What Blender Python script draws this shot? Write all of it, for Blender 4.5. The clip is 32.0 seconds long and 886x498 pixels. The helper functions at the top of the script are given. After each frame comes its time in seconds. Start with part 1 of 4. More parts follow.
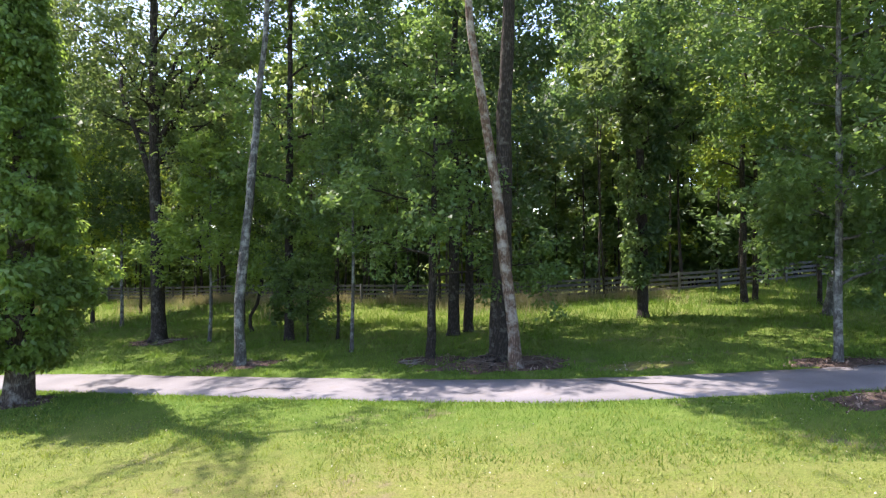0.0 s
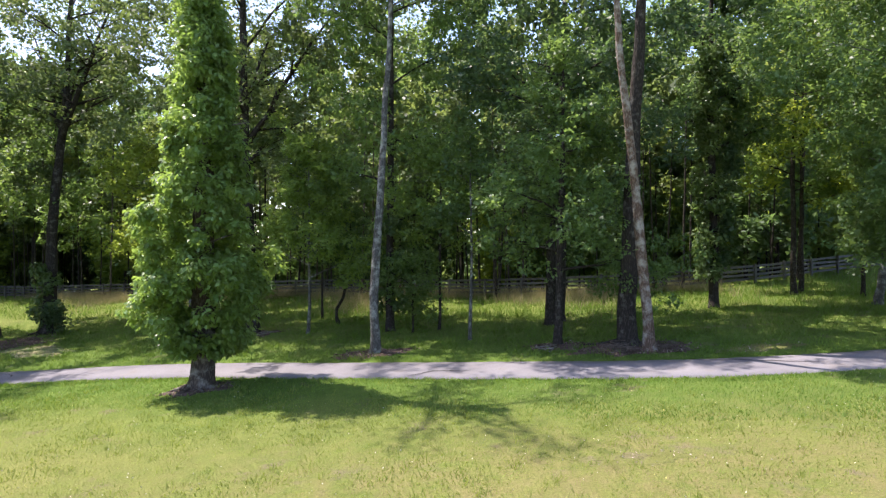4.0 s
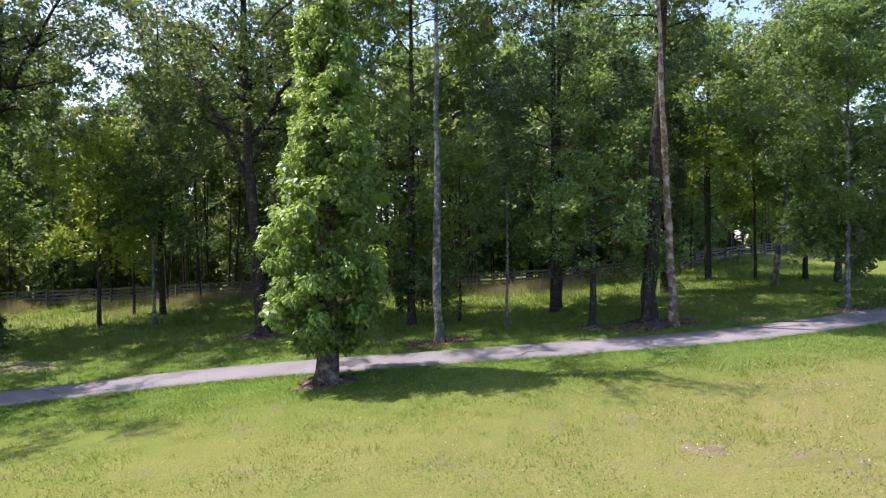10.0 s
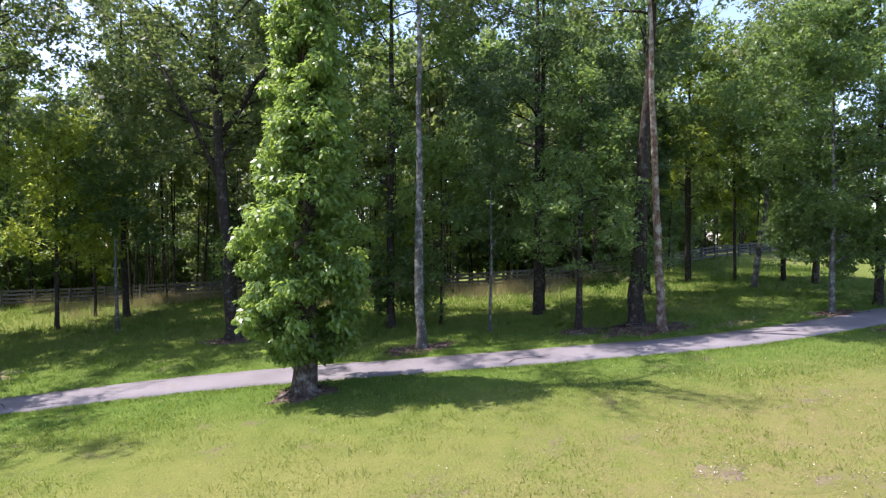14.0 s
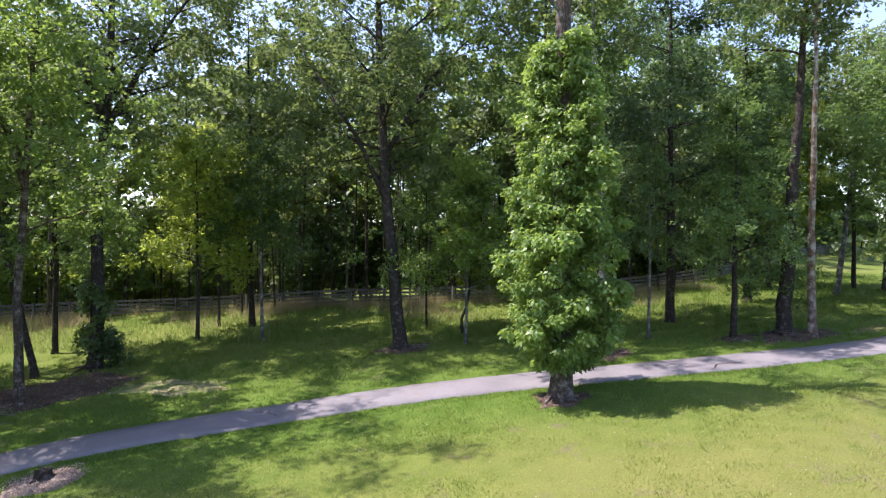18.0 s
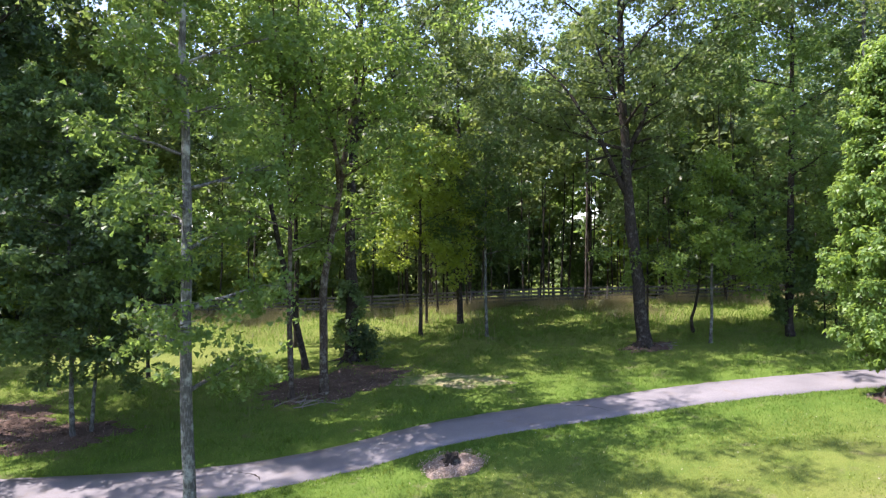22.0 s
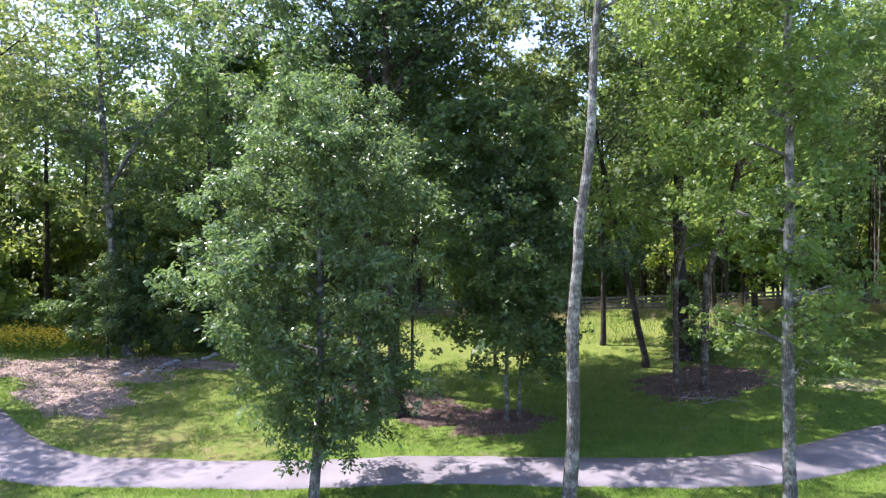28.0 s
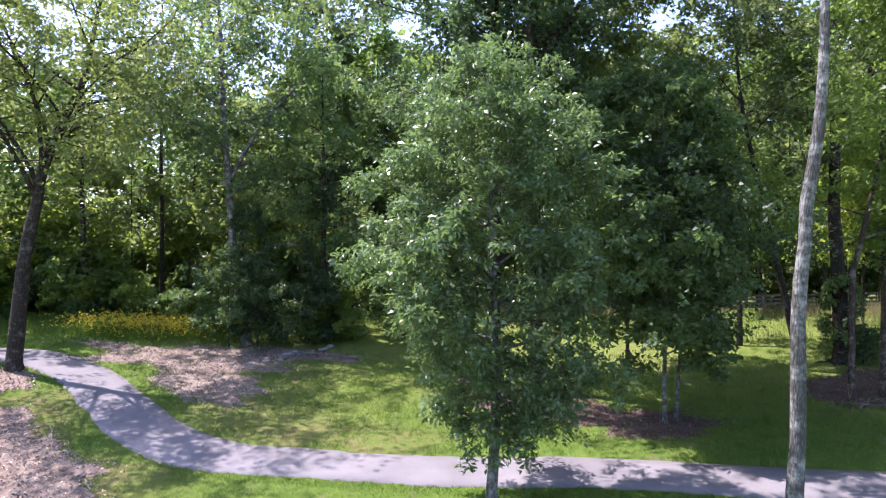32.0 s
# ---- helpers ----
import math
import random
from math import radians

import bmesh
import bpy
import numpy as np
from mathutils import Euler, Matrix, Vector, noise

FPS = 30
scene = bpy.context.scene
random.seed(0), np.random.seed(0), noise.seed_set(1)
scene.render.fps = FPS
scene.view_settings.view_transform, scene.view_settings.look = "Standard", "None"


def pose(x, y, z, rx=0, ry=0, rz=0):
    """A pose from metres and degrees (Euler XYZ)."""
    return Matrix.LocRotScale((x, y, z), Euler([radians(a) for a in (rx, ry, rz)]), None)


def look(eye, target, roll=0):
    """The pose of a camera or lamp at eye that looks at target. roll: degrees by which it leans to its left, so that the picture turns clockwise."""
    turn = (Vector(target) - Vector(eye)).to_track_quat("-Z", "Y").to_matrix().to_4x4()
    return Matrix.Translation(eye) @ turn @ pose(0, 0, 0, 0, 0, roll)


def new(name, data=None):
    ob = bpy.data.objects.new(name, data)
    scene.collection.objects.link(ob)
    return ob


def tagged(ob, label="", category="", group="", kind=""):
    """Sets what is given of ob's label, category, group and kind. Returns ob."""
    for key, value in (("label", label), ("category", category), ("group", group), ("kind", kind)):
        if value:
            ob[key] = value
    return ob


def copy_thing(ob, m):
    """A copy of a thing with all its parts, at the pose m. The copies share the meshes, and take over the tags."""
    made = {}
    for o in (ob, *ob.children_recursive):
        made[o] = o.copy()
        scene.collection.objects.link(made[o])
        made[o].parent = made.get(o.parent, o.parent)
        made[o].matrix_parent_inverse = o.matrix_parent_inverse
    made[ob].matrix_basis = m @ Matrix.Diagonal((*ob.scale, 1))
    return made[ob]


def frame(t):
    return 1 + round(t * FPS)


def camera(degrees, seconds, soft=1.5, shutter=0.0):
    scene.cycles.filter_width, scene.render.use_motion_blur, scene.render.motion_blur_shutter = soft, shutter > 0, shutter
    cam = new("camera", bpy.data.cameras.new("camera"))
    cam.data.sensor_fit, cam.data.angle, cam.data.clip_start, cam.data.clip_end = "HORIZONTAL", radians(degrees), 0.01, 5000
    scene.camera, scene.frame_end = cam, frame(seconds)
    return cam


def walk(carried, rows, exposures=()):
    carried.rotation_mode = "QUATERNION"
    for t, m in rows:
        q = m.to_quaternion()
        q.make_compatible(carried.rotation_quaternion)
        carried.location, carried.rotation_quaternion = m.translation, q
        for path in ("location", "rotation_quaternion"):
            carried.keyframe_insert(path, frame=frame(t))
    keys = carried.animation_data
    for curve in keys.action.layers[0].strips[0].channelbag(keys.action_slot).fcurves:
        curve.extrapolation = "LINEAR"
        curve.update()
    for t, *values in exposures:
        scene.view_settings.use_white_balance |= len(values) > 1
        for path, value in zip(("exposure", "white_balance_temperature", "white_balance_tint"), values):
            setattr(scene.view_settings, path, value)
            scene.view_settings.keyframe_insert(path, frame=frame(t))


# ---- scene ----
cam = camera(73.5, 32.0, soft=1.3)
# seconds, eye in metres, yaw, pitch, roll in degrees
ROWS = [
    (0.0, -0.000, -0.000, 4.250, 0.00, -0.06, -0.17),
    (0.5, -0.321, -0.025, 4.423, 0.39, -0.66, -0.19),
    (1.0, -0.948, -0.300, 4.535, 1.73, -0.85, -0.36),
    (1.5, -1.678, -0.576, 4.570, 4.78, -0.96, -0.18),
    (2.0, -2.450, -0.844, 4.539, 5.60, -0.87, -0.12),
    (2.5, -3.197, -1.139, 4.436, 3.88, -0.67, -0.16),
    (3.0, -3.982, -1.430, 4.332, 1.80, -0.44, -0.12),
    (3.5, -4.962, -1.676, 4.289, -1.09, -0.40, -0.17),
    (5.5, -8.640, -2.130, 4.165, -8.00, -0.40, -0.15),
    (6.0, -9.560, -2.318, 4.178, -9.23, -0.34, -0.01),
    (6.5, -10.402, -2.467, 4.205, -9.88, -0.33, 0.14),
    (7.0, -11.660, -2.526, 4.232, -10.82, -0.37, 0.17),
    (7.5, -13.066, -2.464, 4.232, -10.70, -0.38, 0.19),
    (8.0, -14.314, -2.431, 4.236, -9.08, -0.37, 0.25),
    (8.5, -14.987, -2.385, 4.256, -9.07, -0.42, 0.28),
    (9.0, -15.382, -2.390, 4.281, -11.82, -0.50, 0.28),
    (9.5, -15.619, -2.347, 4.278, -16.17, -0.52, 0.27),
    (10.0, -15.662, -2.382, 4.263, -20.76, -0.55, 0.28),
    (10.5, -15.645, -2.176, 4.265, -21.84, -0.56, 0.22),
    (11.0, -15.505, -1.704, 4.292, -22.41, -0.65, 0.09),
    (11.5, -15.288, -1.223, 4.332, -22.64, -0.70, 0.08),
    (12.0, -15.162, -0.928, 4.337, -22.85, -0.74, 0.10),
    (12.5, -15.115, -0.896, 4.328, -23.03, -0.74, 0.07),
    (13.0, -15.216, -1.146, 4.335, -23.27, -0.74, 0.10),
    (13.5, -15.307, -1.265, 4.366, -23.38, -0.76, 0.03),
    (15.5, -18.647, -0.858, 4.953, -24.54, -1.27, 0.15),
    (16.0, -19.897, -0.538, 5.184, -25.11, -1.30, 0.27),
    (16.5, -21.141, -0.210, 5.332, -25.51, -1.30, 0.25),
    (17.0, -22.414, 0.097, 5.364, -25.97, -1.26, 0.19),
    (17.5, -23.860, 0.478, 5.269, -26.51, -1.01, 0.07),
    (18.0, -25.245, 0.932, 5.101, -27.07, -0.70, -0.03),
    (18.5, -26.573, 1.332, 5.006, -27.50, -0.48, -0.05),
    (19.0, -27.806, 1.794, 4.949, -27.96, -0.39, -0.06),
    (19.5, -28.859, 2.178, 4.936, -28.19, -0.38, -0.01),
    (20.0, -29.894, 2.567, 4.960, -28.42, -0.46, 0.09),
    (20.5, -30.936, 3.035, 4.986, -28.74, -0.53, 0.11),
    (21.0, -31.999, 3.497, 4.987, -28.07, -0.55, 0.11),
    (21.5, -33.060, 3.950, 5.009, -25.93, -0.59, 0.16),
    (22.0, -34.194, 4.341, 5.046, -21.76, -0.67, 0.08),
    (22.5, -35.333, 4.684, 5.084, -17.59, -0.71, 0.15),
    (23.0, -36.443, 4.903, 5.101, -13.80, -0.73, 0.08),
    (23.5, -37.580, 5.131, 5.086, -12.81, -0.72, 0.07),
    (24.0, -38.623, 5.328, 5.074, -12.34, -0.73, 0.05),
    (24.5, -39.762, 5.397, 5.068, -12.25, -0.73, -0.09),
    (25.0, -40.831, 5.515, 5.053, -12.27, -0.70, 0.00),
    (25.5, -41.862, 5.649, 4.990, -12.34, -0.55, 0.06),
    (27.5, -45.439, 6.383, 4.987, -12.40, -0.39, 0.23),
    (28.0, -45.865, 6.963, 4.966, -11.89, -0.39, 0.34),
    (28.5, -46.439, 7.388, 4.964, -9.89, -0.36, 0.22),
    (29.0, -46.967, 7.551, 4.943, -8.42, -0.33, 0.13),
    (29.5, -47.412, 7.729, 4.897, -7.73, -0.26, 0.12),
    (30.0, -47.755, 7.980, 4.829, -6.91, -0.12, 0.15),
    (30.5, -48.176, 8.305, 4.797, -6.42, -0.06, 0.10),
    (31.0, -48.454, 8.520, 4.724, -6.18, -0.08, 0.07),
    (31.5, -48.595, 8.671, 4.620, -5.90, -0.22, 0.07),
    (32.0, -48.724, 8.707, 4.465, -5.71, -0.31, 0.09),
]
walk(cam, [(t, pose(x, y, z, 90 + pitch, roll, yaw)) for t, x, y, z, yaw, pitch, roll in ROWS], exposures=[(0.0, 1.81, 6550, 21), (3.0, 1.59, 6500, 22), (8.0, 1.29, 6450, 23), (16.0, 1.43, 6300, 27), (21.0, 1.57, 6350, 25), (23.0, 1.90, 6300, 25), (25.0, 2.00, 6200, 27), (29.0, 1.81, 6050, 29), (32.0, 1.72, 6050, 31)])

# ---- daylight ----
SUN_AZ = math.atan2(0.548, -0.836)
SUN_EL = radians(61)
world = bpy.data.worlds.new("sky")
scene.world = world
world.use_nodes = True
wn = world.node_tree.nodes
sky = wn.new("ShaderNodeTexSky")
sky.sky_type = "NISHITA"
sky.sun_disc = False
sky.sun_elevation = SUN_EL
sky.sun_rotation = math.pi / 2 - SUN_AZ
wn["Background"].inputs["Strength"].default_value = 0.15
world.node_tree.links.new(sky.outputs[0], wn["Background"].inputs["Color"])
sun = new("sun", bpy.data.lights.new("sun", "SUN"))
sun.data.energy = 4.3
sun.data.angle = radians(0.6)
sun.data.color = (1.0, 0.95, 0.86)
to_sun = Vector((math.cos(SUN_AZ) * math.cos(SUN_EL), math.sin(SUN_AZ) * math.cos(SUN_EL), math.sin(SUN_EL)))
sun.matrix_world = look(to_sun * 80, (0, 0, 0))


# ---- materials ----
class Mat:
    """A node material with a short way to write its nodes."""

    def __init__(self, name):
        self.m = bpy.data.materials.new(name)
        self.m.use_nodes = True
        self.n, self.l = self.m.node_tree.nodes, self.m.node_tree.links
        self.bsdf = self.n["Principled BSDF"]
        self.out = self.n["Material Output"]
        self.co = self.n.new("ShaderNodeTexCoord").outputs["Object"]

    def put(self, value, socket):
        if isinstance(value, bpy.types.NodeSocket):
            self.l.new(value, socket)
        else:
            socket.default_value = value

    def scaled(self, sx, sy, sz):
        k = self.n.new("ShaderNodeMapping")
        k.inputs["Scale"].default_value = (sx, sy, sz)
        self.l.new(self.co, k.inputs["Vector"])
        return k.outputs[0]

    def noise(self, scale, detail=4.0, rough=0.6, vec=None):
        k = self.n.new("ShaderNodeTexNoise")
        k.inputs["Scale"].default_value, k.inputs["Detail"].default_value = scale, detail
        k.inputs["Roughness"].default_value = rough
        self.l.new(vec or self.co, k.inputs["Vector"])
        return k.outputs["Fac"]

    def voronoi(self, scale, vec=None, feature="F1"):
        k = self.n.new("ShaderNodeTexVoronoi")
        k.feature = feature
        k.inputs["Scale"].default_value = scale
        self.l.new(vec or self.co, k.inputs["Vector"])
        return k.outputs["Distance"]

    def ramp(self, fac, *stops):
        k = self.n.new("ShaderNodeValToRGB")
        e = k.color_ramp.elements
        while len(e) < len(stops):
            e.new(0.5)
        for el, (at, c) in zip(e, stops):
            el.position = at
            el.color = (*c, 1) if isinstance(c, tuple) else (c, c, c, 1)
        self.l.new(fac, k.inputs[0])
        return k.outputs[0]

    def mix(self, fac, a, b, how="MIX"):
        k = self.n.new("ShaderNodeMix")
        k.data_type, k.blend_type = "RGBA", how
        self.put(fac, k.inputs["Factor"])
        for v, s in ((a, k.inputs["A"]), (b, k.inputs["B"])):
            self.put((*v, 1) if isinstance(v, tuple) else v, s)
        return k.outputs["Result"]

    def bump(self, height, strength=0.5, distance=0.02):
        k = self.n.new("ShaderNodeBump")
        k.inputs["Strength"].default_value, k.inputs["Distance"].default_value = strength, distance
        self.l.new(height, k.inputs["Height"])
        self.l.new(k.outputs[0], self.bsdf.inputs["Normal"])

    def island(self):
        return self.n.new("ShaderNodeNewGeometry").outputs["Random Per Island"]

    def each(self):
        return self.n.new("ShaderNodeObjectInfo").outputs["Random"]

    def done(self, colour, rough=0.9, spec=0.2):
        self.put((*colour, 1) if isinstance(colour, tuple) else colour, self.bsdf.inputs["Base Color"])
        self.put(rough, self.bsdf.inputs["Roughness"])
        self.bsdf.inputs["Specular IOR Level"].default_value = spec
        return self.m


def leaf_material(name, dark, mid, light, through_colour, share=0.45, rough=0.48):
    """Leaves: a waxy upper face and light that shines through."""
    k = Mat(name)
    shade = k.ramp(k.island(), (0.0, dark), (0.55, mid), (1.0, light))
    shade = k.mix(k.ramp(k.noise(0.55, 2), (0.35, 0.0), (0.7, 0.6)), shade, light)
    tone = k.ramp(k.each(), (0.0, (0.66, 0.70, 0.76)), (0.5, (0.92, 0.94, 0.92)), (1.0, (1.24, 1.18, 0.96)))
    k.done(k.mix(1.0, shade, tone, "MULTIPLY"), rough, 0.4)
    t = k.n.new("ShaderNodeBsdfTranslucent")
    k.put(k.mix(1.0, k.mix(k.island(), through_colour, tuple(0.65 * c for c in through_colour)), tone, "MULTIPLY"), t.inputs["Color"])
    m = k.n.new("ShaderNodeMixShader")
    m.inputs[0].default_value = share
    k.l.new(k.bsdf.outputs[0], m.inputs[1])
    k.l.new(t.outputs[0], m.inputs[2])
    k.l.new(m.outputs[0], k.out.inputs["Surface"])
    return k.m


LEAF_IVY = leaf_material("leaf_vine", (0.040, 0.085, 0.026), (0.112, 0.205, 0.050), (0.225, 0.325, 0.105), (0.40, 0.57, 0.10), 0.46, 0.40)
LEAF_MAPLE = leaf_material("leaf_maple", (0.036, 0.076, 0.027), (0.070, 0.136, 0.043), (0.132, 0.208, 0.068), (0.30, 0.45, 0.10), 0.46)
LEAF_OAK = leaf_material("leaf_oak", (0.042, 0.076, 0.028), (0.078, 0.128, 0.044), (0.150, 0.202, 0.074), (0.30, 0.39, 0.10), 0.44)
LEAF_DARK = leaf_material("leaf_dark", (0.032, 0.066, 0.033), (0.056, 0.106, 0.048), (0.100, 0.160, 0.070), (0.23, 0.37, 0.10), 0.42)
LEAF_YELLOW = leaf_material("leaf_yellowish", (0.062, 0.110, 0.023), (0.112, 0.182, 0.036), (0.19, 0.27, 0.06), (0.46, 0.58, 0.09), 0.5)
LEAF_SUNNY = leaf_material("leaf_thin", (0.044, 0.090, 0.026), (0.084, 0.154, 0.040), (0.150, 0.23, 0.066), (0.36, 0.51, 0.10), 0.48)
LEAF_SILVER = leaf_material("leaf_long", (0.036, 0.078, 0.032), (0.062, 0.122, 0.047), (0.18, 0.245, 0.12), (0.24, 0.38, 0.11), 0.36, 0.32)


def bark_material(name, deep, face, patch, patch_amount=0.25):
    k = Mat(name)
    long = k.scaled(1.0, 1.0, 0.22)
    ridges = k.voronoi(26, long)
    base = k.mix(k.ramp(ridges, (0.1, 0.0), (0.55, 1.0)), face, deep)
    spots = k.ramp(k.noise(3.2, 5, 0.65), (0.62 - patch_amount, 0.0), (0.72 - patch_amount * 0.6, 1.0))
    base = k.mix(spots, base, patch)
    base = k.mix(k.ramp(k.noise(34, 3), (0.3, 0.35), (0.7, 0.0)), base, deep)
    k.bump(ridges, 0.9, 0.03)
    return k.done(base, 0.92, 0.15)


BARK_GREY = bark_material("bark_grey_lichen", (0.075, 0.072, 0.066), (0.18, 0.172, 0.16), (0.33, 0.34, 0.31), 0.14)
BARK_DARK = bark_material("bark_dark", (0.030, 0.025, 0.021), (0.085, 0.070, 0.058), (0.14, 0.13, 0.11), 0.08)
BARK_BROWN = bark_material("bark_brown", (0.055, 0.042, 0.034), (0.16, 0.125, 0.10), (0.25, 0.23, 0.20), 0.12)
BARK_RED = bark_material("bark_peeled", (0.10, 0.065, 0.048), (0.27, 0.19, 0.145), (0.36, 0.33, 0.29), 0.15)


def ground_material():
    """Lawn: yellowing where it is dry, lush in the damp strip along the path (the 'lush' attribute)."""
    k = Mat("grass_ground")
    lush = k.n.new("ShaderNodeAttribute")
    lush.attribute_name = "lush"
    big, mid, fine = k.noise(0.16, 4), k.noise(1.1, 5, 0.65), k.noise(22, 4, 0.7)
    dry = k.mix(k.ramp(mid, (0.32, 0.0), (0.68, 1.0)), (0.100, 0.145, 0.026), (0.168, 0.192, 0.044))
    dry = k.mix(k.ramp(big, (0.42, 0.0), (0.66, 0.65)), dry, (0.200, 0.198, 0.060))
    wet = k.mix(k.ramp(mid, (0.32, 0.0), (0.68, 1.0)), (0.066, 0.126, 0.017), (0.114, 0.178, 0.030))
    green = k.mix(lush.outputs["Fac"], dry, wet)
    worn = k.n.new("ShaderNodeAttribute")
    worn.attribute_name = "worn"
    tired = k.mix(k.noise(3.2, 6, 0.7), (0.16, 0.158, 0.046), (0.225, 0.190, 0.085))
    green = k.mix(k.mix(1.0, worn.outputs["Fac"], k.ramp(k.noise(1.6, 6, 0.7), (0.36, 0.15), (0.60, 1.0)), "MULTIPLY"), green, tired)
    bare = k.ramp(k.noise(0.75, 6, 0.7), (0.585, 0.0), (0.70, 0.75))
    c = k.mix(bare, green, (0.175, 0.138, 0.092))
    specks = k.ramp(k.noise(60, 2, 0.6), (0.66, 0.0), (0.74, 0.55))
    c = k.mix(specks, c, (0.28, 0.28, 0.10))
    c = k.mix(k.ramp(fine, (0.3, 0.45), (0.6, 0.0)), c, (0.038, 0.056, 0.014))
    k.bump(fine, 0.9, 0.06)
    return k.done(c, 0.95, 0.1)


def path_material():
    k = Mat("asphalt_path")
    grit = k.noise(95, 3, 0.7)
    c = k.mix(k.ramp(k.noise(0.5, 5), (0.35, 0.0), (0.7, 1.0)), (0.158, 0.149, 0.158), (0.232, 0.218, 0.226))
    c = k.mix(k.ramp(grit, (0.35, 0.5), (0.65, 0.0)), c, (0.085, 0.08, 0.08))
    stain = k.ramp(k.noise(1.7, 6, 0.7), (0.56, 0.0), (0.66, 0.45))
    c = k.mix(stain, c, (0.15, 0.125, 0.10))
    k.bump(grit, 0.4, 0.01)
    return k.done(c, 0.9, 0.25)


def blade_material(name, a, b, c, through_colour):
    k = Mat(name)
    shade = k.ramp(k.island(), (0.0, a), (0.5, b), (1.0, c))
    shade = k.mix(k.ramp(k.noise(0.2, 4), (0.40, 0.0), (0.66, 0.6)), shade, c)
    k.done(shade, 0.6, 0.25)
    t = k.n.new("ShaderNodeBsdfTranslucent")
    t.inputs["Color"].default_value = (*through_colour, 1)
    m = k.n.new("ShaderNodeMixShader")
    m.inputs[0].default_value = 0.35
    k.l.new(k.bsdf.outputs[0], m.inputs[1])
    k.l.new(t.outputs[0], m.inputs[2])
    k.l.new(m.outputs[0], k.out.inputs["Surface"])
    return k.m


def mulch_material():
    k = Mat("wood_mulch")
    chips = k.voronoi(22, k.scaled(1, 0.55, 1))
    c = k.mix(k.ramp(k.noise(2.0, 5), (0.35, 0.0), (0.65, 1.0)), (0.105, 0.070, 0.056), (0.20, 0.142, 0.112))
    c = k.mix(k.ramp(chips, (0.05, 0.0), (0.5, 0.6)), c, (0.045, 0.032, 0.026))
    k.bump(chips, 0.9, 0.03)
    return k.done(c, 0.95, 0.1)


def wood_material(name, a, b, seedy=1.0):
    k = Mat(name)
    grain = k.noise(9, 5, 0.7, k.scaled(0.25, 3 * seedy, 3))
    c = k.mix(k.ramp(grain, (0.3, 0.0), (0.7, 1.0)), a, b)
    c = k.mix(k.ramp(k.each(), (0.0, 0.0), (1.0, 0.4)), c, tuple(0.6 * v for v in a))
    k.bump(grain, 0.5, 0.01)
    return k.done(c, 0.9, 0.15)


GROUND = ground_material()
ASPHALT = path_material()
MULCH = mulch_material()


def scrap_material(name, *colours):
    """Loose bits, each with its own tone."""
    k = Mat(name)
    n = len(colours) - 1
    c = k.ramp(k.island(), *[(i / n, v) for i, v in enumerate(colours)])
    return k.done(c, 0.9, 0.15)


CHIP = scrap_material("wood_chips", (0.12, 0.085, 0.066), (0.25, 0.185, 0.145), (0.36, 0.29, 0.24), (0.50, 0.44, 0.38))
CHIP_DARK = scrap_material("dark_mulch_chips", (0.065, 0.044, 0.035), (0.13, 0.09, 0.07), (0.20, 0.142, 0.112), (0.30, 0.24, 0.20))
PETAL = scrap_material("yellow_petals", (0.50, 0.34, 0.02), (0.62, 0.47, 0.04), (0.70, 0.60, 0.08))
CLOVER = scrap_material("clover_heads", (0.45, 0.44, 0.30), (0.55, 0.52, 0.42), (0.50, 0.46, 0.12))


def soil_material():
    k = Mat("bare_soil")
    c = k.mix(k.ramp(k.noise(3.0, 5), (0.35, 0.0), (0.65, 1.0)), (0.115, 0.092, 0.060), (0.180, 0.150, 0.100))
    c = k.mix(k.ramp(k.noise(0.9, 5, 0.7), (0.36, 0.0), (0.52, 0.95)), c, (0.125, 0.132, 0.038))
    k.bump(k.noise(30, 4, 0.7), 0.8, 0.03)
    return k.done(c, 0.95, 0.1)


def chip_bed_material():
    k = Mat("chip_bed")
    chips = k.voronoi(16, k.scaled(1, 0.5, 1))
    c = k.mix(k.ramp(k.noise(1.4, 5), (0.35, 0.0), (0.65, 1.0)), (0.20, 0.155, 0.125), (0.36, 0.29, 0.24))
    c = k.mix(k.ramp(chips, (0.05, 0.0), (0.5, 0.55)), c, (0.09, 0.065, 0.05))
    k.bump(chips, 0.9, 0.03)
    return k.done(c, 0.95, 0.1)


SOIL = soil_material()


# Dry straw, with dappled sunlight put into its pale tone.
def sunlit_straw_material():
    k = Mat("sunlit_dry_straw")
    c = k.mix(k.ramp(k.noise(3.5, 5), (0.35, 0.0), (0.65, 1.0)), (0.20, 0.175, 0.085), (0.36, 0.31, 0.18))
    c = k.mix(k.ramp(k.noise(1.2, 5, 0.7), (0.40, 0.0), (0.56, 0.9)), c, (0.10, 0.15, 0.04))
    k.bump(k.noise(40, 4, 0.7), 0.8, 0.03)
    return k.done(c, 0.95, 0.1)


SUNLIT_STRAW = sunlit_straw_material()
CHIP_BED = chip_bed_material()


def stone_material():
    k = Mat("grey_stone")
    c = k.mix(k.ramp(k.noise(5, 6, 0.7), (0.35, 0.0), (0.65, 1.0)), (0.17, 0.165, 0.16), (0.34, 0.33, 0.32))
    k.bump(k.noise(16, 5, 0.7), 0.8, 0.03)
    return k.done(c, 0.9, 0.2)


